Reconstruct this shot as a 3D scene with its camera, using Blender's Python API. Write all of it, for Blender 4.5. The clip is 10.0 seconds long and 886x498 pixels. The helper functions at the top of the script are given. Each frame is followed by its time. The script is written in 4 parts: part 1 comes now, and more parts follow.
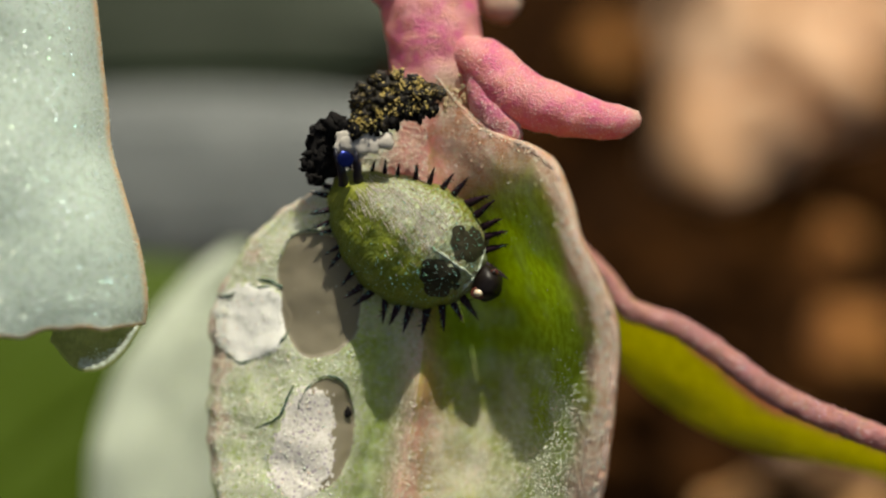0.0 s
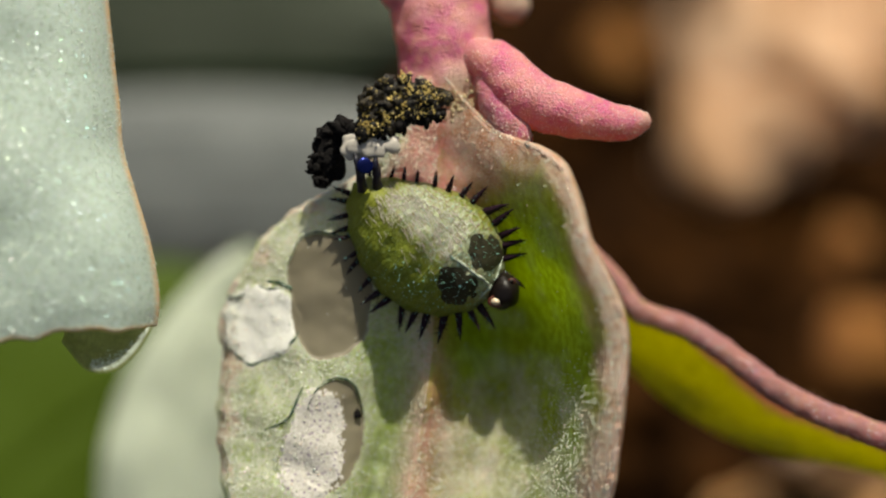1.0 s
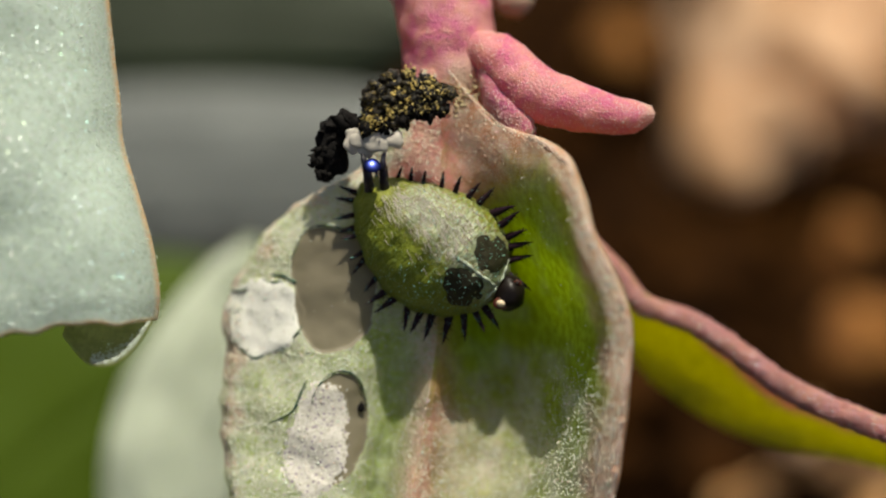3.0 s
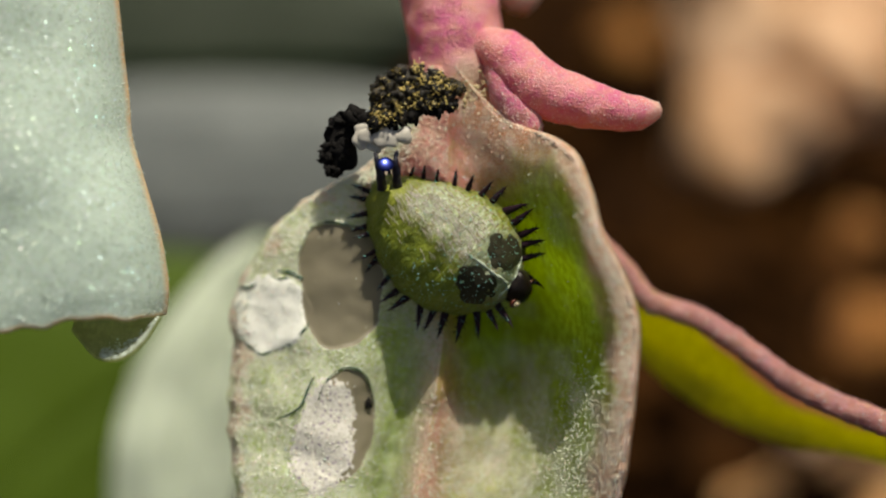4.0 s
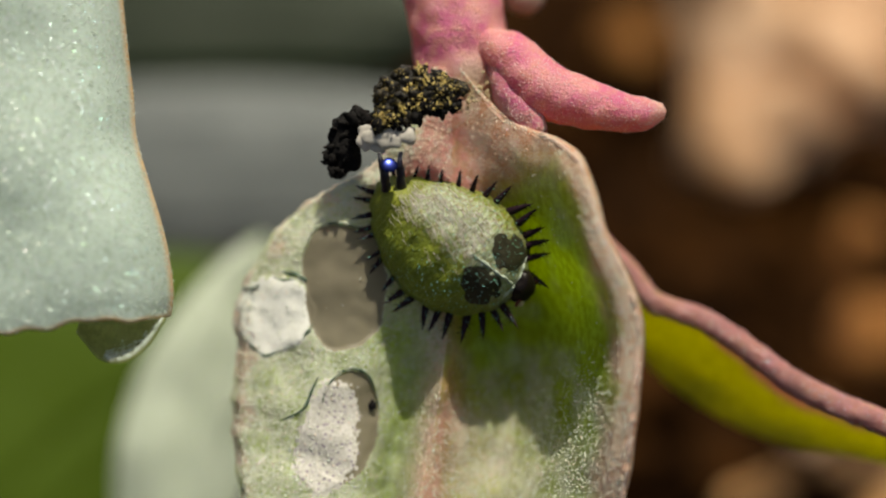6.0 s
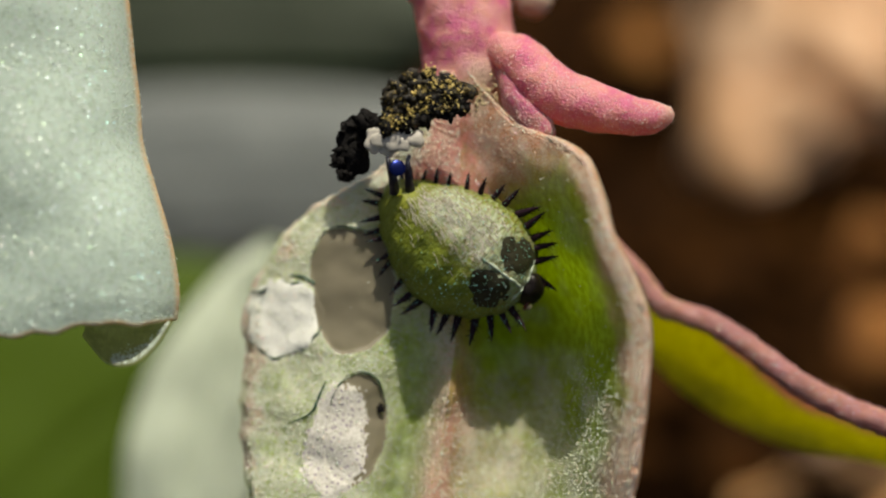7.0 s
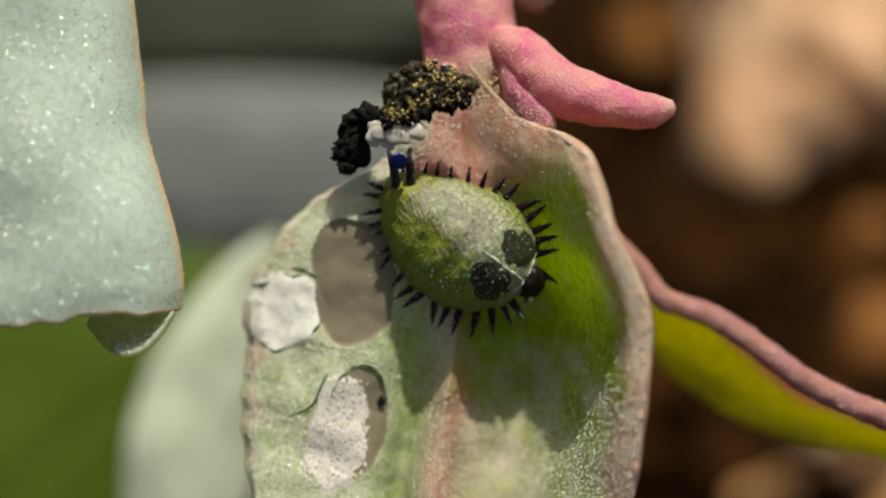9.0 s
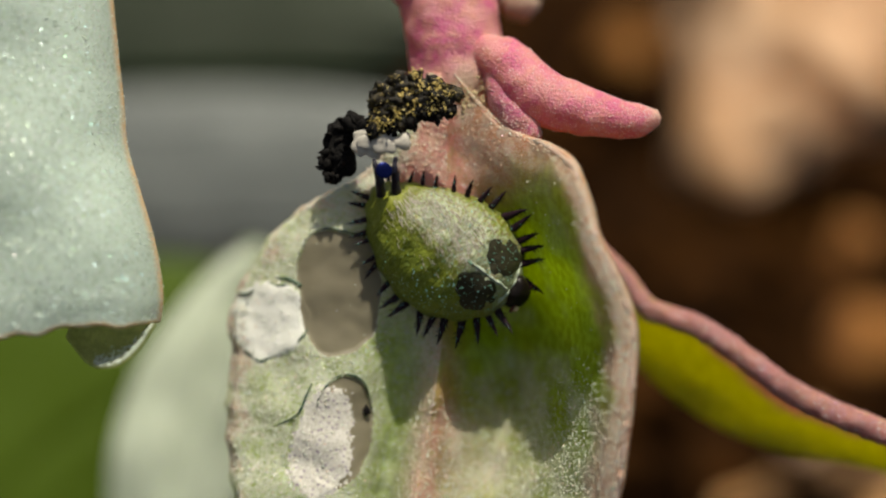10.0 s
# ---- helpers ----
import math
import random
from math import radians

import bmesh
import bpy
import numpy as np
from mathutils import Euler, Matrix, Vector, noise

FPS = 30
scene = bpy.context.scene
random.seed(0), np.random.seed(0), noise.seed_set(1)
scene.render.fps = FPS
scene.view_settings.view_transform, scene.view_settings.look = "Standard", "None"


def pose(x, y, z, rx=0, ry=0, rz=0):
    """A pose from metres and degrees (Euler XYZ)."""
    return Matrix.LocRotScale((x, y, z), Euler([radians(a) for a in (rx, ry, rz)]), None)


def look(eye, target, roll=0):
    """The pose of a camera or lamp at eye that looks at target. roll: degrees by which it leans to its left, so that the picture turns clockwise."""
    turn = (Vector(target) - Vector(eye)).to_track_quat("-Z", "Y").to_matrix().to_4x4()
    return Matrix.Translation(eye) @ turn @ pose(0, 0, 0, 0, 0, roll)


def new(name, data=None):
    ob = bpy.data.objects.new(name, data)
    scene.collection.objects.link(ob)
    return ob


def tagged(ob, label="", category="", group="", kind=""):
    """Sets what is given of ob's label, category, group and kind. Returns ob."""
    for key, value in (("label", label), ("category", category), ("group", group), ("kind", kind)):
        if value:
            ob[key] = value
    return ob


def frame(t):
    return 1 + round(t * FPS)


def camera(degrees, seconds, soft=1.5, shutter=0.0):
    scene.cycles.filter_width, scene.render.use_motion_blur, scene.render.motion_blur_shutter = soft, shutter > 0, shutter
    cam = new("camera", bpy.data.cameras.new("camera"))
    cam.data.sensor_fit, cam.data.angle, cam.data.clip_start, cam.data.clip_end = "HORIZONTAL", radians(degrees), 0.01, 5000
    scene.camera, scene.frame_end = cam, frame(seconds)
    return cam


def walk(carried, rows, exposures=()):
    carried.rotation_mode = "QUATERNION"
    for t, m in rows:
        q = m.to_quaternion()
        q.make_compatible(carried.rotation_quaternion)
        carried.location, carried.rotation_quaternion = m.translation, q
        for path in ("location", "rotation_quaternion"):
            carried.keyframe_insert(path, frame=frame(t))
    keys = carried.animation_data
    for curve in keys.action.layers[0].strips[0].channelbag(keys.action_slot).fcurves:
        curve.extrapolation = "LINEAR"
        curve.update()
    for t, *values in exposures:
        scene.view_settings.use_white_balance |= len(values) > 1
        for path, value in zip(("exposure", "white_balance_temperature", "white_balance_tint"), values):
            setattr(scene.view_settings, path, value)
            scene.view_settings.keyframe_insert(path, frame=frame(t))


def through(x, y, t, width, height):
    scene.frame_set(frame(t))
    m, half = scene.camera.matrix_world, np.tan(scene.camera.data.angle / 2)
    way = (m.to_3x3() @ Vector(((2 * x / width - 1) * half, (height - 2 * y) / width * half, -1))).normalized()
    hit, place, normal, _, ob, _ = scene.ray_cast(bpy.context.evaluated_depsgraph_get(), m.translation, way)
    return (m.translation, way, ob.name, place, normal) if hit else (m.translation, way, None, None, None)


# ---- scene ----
from functools import lru_cache

# ---------------------------------------------------------------- the view
# All plan sizes below are in millimetres: u to the right, v up across the leaf,
# w out of the leaf towards the lens. The leaf hangs 32 mm over the soil, leaning 40 degrees.
MM = 0.001
LEAN = radians(40)
AXES = Matrix(((1, 0, 0, 0),
               (0, math.sin(LEAN), -math.cos(LEAN), 0),
               (0, math.cos(LEAN), math.sin(LEAN), 0.032),
               (0, 0, 0, 1)))
AWAY = 0.0504

cam = camera(30.0, 10.0, soft=2.1)
cam.data.dof.use_dof = True
cam.data.dof.focus_distance = 0.0491
cam.data.dof.aperture_fstop = 18.0


def view(pan, tilt, roll=0.0):
    """The held camera, turned a little from its mean aim (degrees)."""
    return AXES @ Matrix.Translation((0, 0, AWAY)) @ pose(0, 0, 0, tilt, pan, roll)


walk(cam, [
    (0.0, view(-0.332, -0.057, 0.00)), (0.5, view(-0.090, -0.078, 0.00)),
    (1.0, view(0.000, 0.000, 0.00)), (1.5, view(-0.067, 0.003, 0.00)),
    (2.0, view(-0.044, -0.087, -0.05)), (2.5, view(0.063, -0.273, 0.00)),
    (2.7, view(0.115, -0.262, 0.00)),
    (3.8, view(0.140, -0.150, -0.02)), (4.0, view(0.370, -0.349, 0.00)), (4.3, view(0.290, -0.230, -0.03)),
    (4.5, view(-0.065, -0.015, -0.08)), (5.0, view(0.293, -0.206, -0.08)),
    (5.5, view(0.356, -0.307, -0.05)), (6.8, view(0.770, -0.290, 0.00)),
    (7.0, view(0.788, -0.195, 0.00)), (7.5, view(0.876, -0.337, 0.06)),
    (8.0, view(0.719, -0.377, 0.06)), (8.5, view(0.693, -0.360, 0.08)),
    (9.0, view(0.826, -0.430, 0.08)), (9.5, view(0.638, -0.343, 0.02)),
    (10.0, view(0.321, -0.104, 0.15)),
], exposures=[(0.0, 0.22, 7050, 4), (2.5, 0.21, 7050, 4), (5.5, 0.17, 7050, 4), (10.0, 0.16, 7050, 4)])

# ---------------------------------------------------------------- light
SUN = (AXES.to_3x3() @ Vector((0.13, 0.87, 0.44))).normalized()
world = bpy.data.worlds.new("sky")
scene.world = world
world.use_nodes = True
sky = world.node_tree.nodes.new("ShaderNodeTexSky")
sky.sky_type, sky.sun_disc = "NISHITA", False
sky.sun_elevation = math.asin(SUN.z)
sky.sun_rotation = math.atan2(SUN.x, SUN.y)
sky.dust_density, sky.ozone_density = 4.0, 0.4
back = world.node_tree.nodes["Background"]
back.inputs["Strength"].default_value = 0.072
world.node_tree.links.new(sky.outputs["Color"], back.inputs["Color"])

lamp = bpy.data.lights.new("sun", "SUN")
lamp.energy, lamp.angle, lamp.color = 4.6, radians(0.6), (1.0, 0.95, 0.87)
sun = new("sun", lamp)
sun.matrix_world = look(SUN, (0, 0, 0))


# ---------------------------------------------------------------- materials
class Nodes:
    """A short hand for node materials; sizes are in millimetres."""

    def __init__(self, name):
        self.mat = bpy.data.materials.new(name)
        self.mat.use_nodes = True
        self.t = self.mat.node_tree
        self.bsdf = self.t.nodes["Principled BSDF"]
        self.out = self.t.nodes["Material Output"]
        self.co = self.t.nodes.new("ShaderNodeTexCoord").outputs["Object"]

    def put(self, socket, value):
        if isinstance(value, bpy.types.NodeSocket):
            self.t.links.new(value, socket)
        elif isinstance(value, (tuple, list)) and len(value) == 3 and socket.type == "RGBA":
            socket.default_value = (*value, 1)
        else:
            socket.default_value = value

    def node(self, kind, out=0, **inputs):
        n = self.t.nodes.new(kind)
        for k, v in inputs.items():
            self.put(n.inputs[k.replace("_", " ")], v)
        return n.outputs[out]

    def noise(self, size, detail=3.0, rough=0.55, stretch=None):
        co = self.co
        if stretch:
            co = self.node("ShaderNodeMapping", Vector=co, Scale=stretch)
        return self.node("ShaderNodeTexNoise", Vector=co, Scale=1000.0 / size, Detail=detail, Roughness=rough)

    def cells(self, size, feature="F1", out=0):
        n = self.t.nodes.new("ShaderNodeTexVoronoi")
        n.feature = feature
        self.put(n.inputs["Vector"], self.co)
        n.inputs["Scale"].default_value = 1000.0 / size
        return n.outputs[out]

    def ramp(self, fac, *stops):
        n = self.t.nodes.new("ShaderNodeValToRGB")
        self.put(n.inputs[0], fac)
        e = n.color_ramp.elements
        while len(e) < len(stops):
            e.new(0.5)
        for el, (p, c) in zip(e, stops):
            el.position = p
            el.color = (c, c, c, 1) if isinstance(c, (int, float)) else (*c, 1)
        return n.outputs[0]

    def mix(self, fac, a, b, how="MIX"):
        n = self.t.nodes.new("ShaderNodeMix")
        n.data_type, n.blend_type = "RGBA", how
        self.put(n.inputs[0], fac)
        self.put(n.inputs[6], a)
        self.put(n.inputs[7], b)
        return n.outputs[2]

    def calc(self, how, a, b=0.0):
        n = self.t.nodes.new("ShaderNodeMath")
        n.operation, n.use_clamp = how, how in ("MULTIPLY", "ADD", "SUBTRACT")
        self.put(n.inputs[0], a)
        self.put(n.inputs[1], b)
        return n.outputs[0]

    def pigment(self):
        """Where the tissue is red, mealy white or pale (three masks kept with the mesh)."""
        n = self.t.nodes.new("ShaderNodeAttribute")
        n.attribute_name = "pigment"
        s = self.t.nodes.new("ShaderNodeSeparateColor")
        self.t.links.new(n.outputs["Color"], s.inputs[0])
        return s.outputs

    def bump(self, height, depth, strength=1.0):
        n = self.t.nodes.new("ShaderNodeBump")
        n.inputs["Strength"].default_value = strength
        n.inputs["Distance"].default_value = depth * MM
        self.put(n.inputs["Height"], height)
        self.put(self.bsdf.inputs["Normal"], n.outputs[0])
        return n.outputs[0]

    def sparkle(self, size, cover, spread=1.1, rough=0.42):
        """Clear cells that each lie at their own slant and flash in thin-film colours; laid over what finish() made."""
        v = self.t.nodes.new("ShaderNodeTexVoronoi")
        self.put(v.inputs["Vector"], self.co)
        v.inputs["Scale"].default_value = 1000.0 / size
        slant = self.t.nodes.new("ShaderNodeVectorMath")
        slant.operation = "MULTIPLY_ADD"
        self.put(slant.inputs[0], v.outputs["Color"])
        slant.inputs[1].default_value = (spread,) * 3
        offset = self.t.nodes.new("ShaderNodeVectorMath")
        offset.operation = "SUBTRACT"
        self.put(offset.inputs[0], self.t.nodes.new("ShaderNodeNewGeometry").outputs["Normal"])
        offset.inputs[1].default_value = (spread / 2,) * 3
        self.put(slant.inputs[2], offset.outputs[0])
        unit = self.t.nodes.new("ShaderNodeVectorMath")
        unit.operation = "NORMALIZE"
        self.put(unit.inputs[0], slant.outputs[0])
        gloss = self.t.nodes.new("ShaderNodeBsdfGlossy")
        self.put(gloss.inputs["Color"], self.mix(0.65, (1.0, 1.0, 1.0), v.outputs["Color"]))
        gloss.inputs["Roughness"].default_value = rough
        self.put(gloss.inputs["Normal"], unit.outputs[0])
        dot = self.ramp(v.outputs["Distance"], (0.26, 0.28), (0.42, 0.0))
        m = self.t.nodes.new("ShaderNodeMixShader")
        self.put(m.inputs[0], self.calc("MULTIPLY", dot, cover))
        self.t.links.new(self.out.inputs[0].links[0].from_socket, m.inputs[1])
        self.t.links.new(gloss.outputs[0], m.inputs[2])
        self.t.links.new(m.outputs[0], self.out.inputs[0])

    def finish(self, colour, rough=0.5, gloss=0.5, through=0.0, through_colour=None, normal=None, coat=0.0):
        b = self.bsdf.inputs
        self.put(b["Base Color"], colour)
        self.put(b["Roughness"], rough)
        self.put(b["Specular IOR Level"], gloss)
        b["Coat Weight"].default_value = coat
        b["Coat Roughness"].default_value = 0.12
        if through:
            tr = self.t.nodes.new("ShaderNodeBsdfTranslucent")
            self.put(tr.inputs["Color"], through_colour or colour)
            if normal:
                self.put(tr.inputs["Normal"], normal)
            m = self.t.nodes.new("ShaderNodeMixShader")
            m.inputs[0].default_value = through
            self.t.links.new(self.bsdf.outputs[0], m.inputs[1])
            self.t.links.new(tr.outputs[0], m.inputs[2])
            self.t.links.new(m.outputs[0], self.out.inputs[0])
        return self.mat


def leaf_material(name, green, pale, lit, red=(0.55, 0.22, 0.20), through=0.38, meal=1.0, gloss=0.4, relief=0.035, flash=0.0):
    """Mealy leaf skin: green tissue under a grey scurf, red along rims and ribs."""
    n = Nodes(name)
    zone = n.pigment()
    big, fine, mid = n.noise(1.6), n.noise(0.11, 4, 0.7), n.noise(0.45, 3)
    base = n.mix(n.ramp(big, (0.35, 0.0), (0.7, 1.0)), green, tuple(0.72 * c for c in green))
    streak = n.ramp(n.noise(0.26, 3, 0.6, (1.3, 0.75, 1.0)), (0.40, 0.0), (0.62, 0.7))
    base = n.mix(streak, base, tuple(1.6 * c + 0.05 for c in green))
    scurf = n.calc("MULTIPLY", n.ramp(fine, (0.30, 0.0), (0.47, 1.0)), n.calc("MULTIPLY", zone[1], meal))
    scurf = n.calc("MULTIPLY", scurf, n.ramp(n.noise(0.20, 3, 0.6), (0.36, 0.6), (0.46, 1.0)))
    bare = n.ramp(n.noise(0.8, 4, 0.6), (0.32, 0.88), (0.52, 1.0))
    base = n.mix(n.calc("MULTIPLY", scurf, bare), base, pale)
    blush = n.calc("MULTIPLY", zone[0], n.ramp(mid, (0.25, 0.45), (0.6, 1.0)))
    base = n.mix(blush, base, n.mix(fine, red, tuple(min(1, 1.35 * c + 0.08) for c in red)))
    base = n.mix(zone[2], base, n.mix(n.ramp(mid, (0.38, 0.0), (0.62, 1.0)), (0.78, 0.39, 0.23), (0.86, 0.64, 0.51)))
    frost = n.ramp(n.noise(0.06, 3, 0.65), (0.46, 0.0), (0.62, 0.55))
    base = n.mix(n.calc("MULTIPLY", frost, n.calc("ADD", n.calc("MULTIPLY", zone[0], 0.35), zone[2])), base, pale)
    lit = n.mix(streak, tuple(0.85 * c for c in lit), tuple(min(1, 1.15 * c + 0.03) for c in lit))
    lit = n.mix(n.calc("ADD", n.calc("ADD", zone[0], zone[2]), n.calc("MULTIPLY", scurf, 0.7)), lit, base)
    b = n.bump(n.calc("ADD", fine, n.calc("MULTIPLY", mid, 0.8)), relief, 0.8)
    n.finish(base, n.ramp(fine, (0.3, 0.65), (0.7, 0.42)), gloss, through, lit, b)
    if flash:
        n.sparkle(flash, n.calc("MULTIPLY", n.ramp(n.noise(0.9, 2), (0.35, 0.4), (0.55, 1.0)), n.calc("ADD", n.calc("ADD", n.calc("MULTIPLY", zone[1], 0.9), zone[0]), zone[2])))
    return n.mat


LEAF = leaf_material("mealy_leaf", (0.25, 0.36, 0.030), (0.88, 0.89, 0.74), (0.68, 0.82, 0.03), red=(0.74, 0.25, 0.215), through=0.58, relief=0.020, flash=0.060)
LEAF_NEAR = leaf_material("grey_mealy_leaf", (0.30, 0.38, 0.27), (0.55, 0.65, 0.58), (0.30, 0.45, 0.10),
                          red=(0.62, 0.36, 0.12), through=0.24, relief=0.009, flash=0.085)
LEAF_CURL = leaf_material("thin_curled_leaf", (0.30, 0.34, 0.14), (0.50, 0.50, 0.32), (0.60, 0.62, 0.25), through=0.6)
LEAF_SIDE = leaf_material("side_leaf", (0.30, 0.30, 0.03), (0.50, 0.48, 0.25), (0.80, 0.76, 0.02),
                          red=(0.64, 0.29, 0.27), through=0.56, meal=0.4)
LEAF_FAR = leaf_material("pale_far_leaf", (0.50, 0.58, 0.40), (0.80, 0.85, 0.72), (0.5, 0.6, 0.15), through=0.3)
# Low greys hold this leaf's soft shade; nothing in the scene casts it.
LEAF_GREY = leaf_material("shade_grey_leaf", (0.125, 0.138, 0.130), (0.190, 0.203, 0.197), (0.2, 0.25, 0.12), through=0.15)
LEAF_DARK = leaf_material("dark_green_leaf", (0.045, 0.080, 0.002), (0.058, 0.095, 0.003), (0.12, 0.20, 0.002), through=0.2, gloss=0.1)
# Darker copy of the green leaf; the shade at the top is in its colour.
LEAF_SHADED = leaf_material("shaded_green_leaf", (0.018, 0.028, 0.010), (0.026, 0.036, 0.016), (0.04, 0.07, 0.01), through=0.1)

def thin(mat, clear):
    """Lets a share of the light straight through a skin a few cells thick."""
    t = mat.node_tree
    out = t.nodes["Material Output"].inputs[0]
    m = t.nodes.new("ShaderNodeMixShader")
    m.inputs[0].default_value = clear
    t.links.new(out.links[0].from_socket, m.inputs[1])
    t.links.new(t.nodes.new("ShaderNodeBsdfTransparent").outputs[0], m.inputs[2])
    t.links.new(m.outputs[0], out)


thin(LEAF_CURL, 0.45)


def stem_material():
    """Fleshy pink skin, mottled magenta and apricot under fine frosty grain."""
    n = Nodes("pink_stem")
    zone = n.pigment()
    big, mid, fine, dust = n.noise(1.3, 3), n.noise(0.35, 4, 0.65), n.noise(0.09, 3, 0.7), n.cells(0.20)
    c = n.mix(n.ramp(big, (0.44, 0.0), (0.56, 1.0)), (0.78, 0.35, 0.37), (0.68, 0.15, 0.31))
    c = n.mix(n.calc("MULTIPLY", zone[0], n.ramp(mid, (0.40, 0.0), (0.62, 1.0))), c, (0.62, 0.15, 0.28))
    c = n.mix(n.ramp(mid, (0.44, 0.0), (0.62, 0.55)), c, (0.80, 0.42, 0.28))
    c = n.mix(n.ramp(fine, (0.54, 0.0), (0.72, 0.45)), c, (0.82, 0.60, 0.55))
    c = n.mix(n.ramp(dust, (0.08, 0.5), (0.2, 0.0)), c, (0.82, 0.60, 0.40))
    c = n.mix(zone[2], c, n.mix(mid, (0.62, 0.50, 0.34), (0.76, 0.66, 0.50)))
    b = n.bump(n.calc("ADD", n.calc("MULTIPLY", mid, 0.5), fine), 0.06, 0.9)
    return n.finish(c, 0.45, 0.4, 0.32, (0.92, 0.33, 0.14), b)


STEM = stem_material()


def membrane_material():
    n = Nodes("bare_membrane")
    mid, fine = n.noise(0.7, 3), n.noise(0.09, 3)
    c = n.mix(mid, (0.20, 0.175, 0.12), (0.25, 0.215, 0.15))
    c = n.mix(n.calc("MULTIPLY", fine, 0.25), c, (0.32, 0.29, 0.22))
    b = n.bump(fine, 0.01, 0.3)
    return n.finish(c, 0.45, 0.4, 0.3, (0.5, 0.42, 0.28), b)


def flake_material(name, dark, light, specks):
    n = Nodes(name)
    fine, dots = n.noise(0.10, 3), n.cells(0.17)
    c = n.mix(n.ramp(fine, (0.35, 0.0), (0.6, 1.0)), dark, light)
    c = n.mix(n.ramp(dots, (0.16, specks), (0.30, 0.0)), c, (0.26, 0.18, 0.28))
    b = n.bump(fine, 0.010, 0.6)
    return n.finish(c, 0.5, 0.4, 0.15, (0.6, 0.6, 0.45), b)


def granule_material(name, colour, gloss=0.6, rough=0.18, through=0.3, film=False):
    n = Nodes(name)
    r = n.t.nodes.new("ShaderNodeNewGeometry").outputs["Random Per Island"]
    c = n.mix(r, colour, tuple(min(1, c * 1.25 + 0.03) for c in colour))
    if film:
        n.put(n.bsdf.inputs["Thin Film Thickness"], n.calc("MULTIPLY_ADD", r, 300.0))
        n.t.nodes[-1].inputs[2].default_value = 250.0
        n.bsdf.inputs["Thin Film IOR"].default_value = 1.7
        n.bsdf.inputs["IOR"].default_value = 2.0
    return n.finish(c, rough, gloss, through, c)


def rim_material(name, rust, mauve, pale, rose):
    n = Nodes(name)
    big, mid, fine = n.noise(1.2, 3), n.noise(0.3, 3), n.noise(0.08, 3, 0.7)
    c = n.mix(n.ramp(big, (0.35, 0.0), (0.65, 1.0)), rust, mauve)
    c = n.mix(n.ramp(fine, (0.50, 0.0), (0.66, 0.8)), c, pale)
    c = n.mix(n.ramp(mid, (0.55, 0.0), (0.72, 0.5)), c, rose)
    b = n.bump(n.calc("ADD", fine, mid), 0.08, 0.9)
    n.finish(c, 0.45, 0.4, 0.25, (0.80, 0.36, 0.20), b)
    n.sparkle(0.065, 1.0)
    return n.mat


RIM = rim_material("pink_rim", (0.50, 0.21, 0.13), (0.44, 0.15, 0.18), (0.58, 0.37, 0.35), (0.58, 0.17, 0.21))
RIM_PALE = rim_material("pale_rosy_rim", (0.80, 0.50, 0.32), (0.78, 0.58, 0.50), (0.88, 0.82, 0.78), (0.78, 0.46, 0.30))
MEMBRANE, FLAKE = membrane_material(), flake_material("dried_white_skin", (0.80, 0.79, 0.71), (0.88, 0.87, 0.81), 0.15)
SPECKLE = flake_material("speckled_grazed_skin", (0.55, 0.52, 0.44), (0.74, 0.70, 0.65), 0.9)
GRAIN = granule_material("mealy_bladder", (0.77, 0.81, 0.68))
GLINT = granule_material("clear_bladder", (0.72, 0.76, 0.70), 1.0, 0.30, 0.2, True)
GRAIN_NEAR = granule_material("grey_bladder", (0.62, 0.68, 0.60))
GRAIN_SKIN = granule_material("skin_grain", (0.30, 0.62, 0.54), 1.0, 0.30, 0.3, True)
GRAIN_MAUVE = granule_material("mauve_bladder", (0.52, 0.27, 0.26), 0.8, 0.2)
GRAIN_PINK = granule_material("pink_bladder", (0.86, 0.65, 0.53), 0.8, 0.12)


def plain(name, colour, rough=0.4, gloss=0.5, coat=0.0, size=0.15, vary=0.5, depth=0.02, through=0.0):
    n = Nodes(name)
    f, g = n.noise(size), n.noise(size * 7, 2)
    c = n.mix(f, tuple(c * (1 - vary) for c in colour), tuple(min(1, c * (1 + vary)) for c in colour))
    c = n.mix(n.calc("MULTIPLY", g, 0.4), c, tuple(c * 0.6 for c in colour))
    b = n.bump(f, depth, 0.7)
    return n.finish(c, rough, gloss, through, c, b, coat)


TEAR = plain("torn_edge", (0.05, 0.10, 0.06), 0.5)
SPINE = plain("spine", (0.020, 0.008, 0.014), 0.6, 0.15)
HEAD = plain("head_shell", (0.008, 0.005, 0.004), 0.40, 0.22)
EYE_RIM = plain("eye_rim", (0.09, 0.02, 0.01), 0.4, 0.4)
EYE = plain("eye", (0.75, 0.55, 0.38), 0.15, 0.6, 0.3)
PLATE = plain("dark_plate", (0.030, 0.028, 0.015), 0.55, 0.25, size=0.16, vary=0.9)
BLACK = plain("black_dung", (0.005, 0.004, 0.0035), 0.75, 0.15, size=0.1, depth=0.05)
SKIN = plain("shed_skin", (0.66, 0.61, 0.53), 0.45, 0.4, vary=0.25, through=0.3)
CRUMB = plain("crumb", (0.74, 0.56, 0.33), 0.5, through=0.3)
WAX = plain("wax", (0.44, 0.50, 0.40), 0.5, 0.3, vary=0.35)
GOLD = plain("golden_grit", (0.76, 0.52, 0.14), 0.35, 0.9)
DROP = plain("drop", (0.003, 0.009, 0.085), 0.28, 1.0, 0.3, depth=0.0)
DROP.node_tree.nodes["Principled BSDF"].inputs["Metallic"].default_value = 1.0
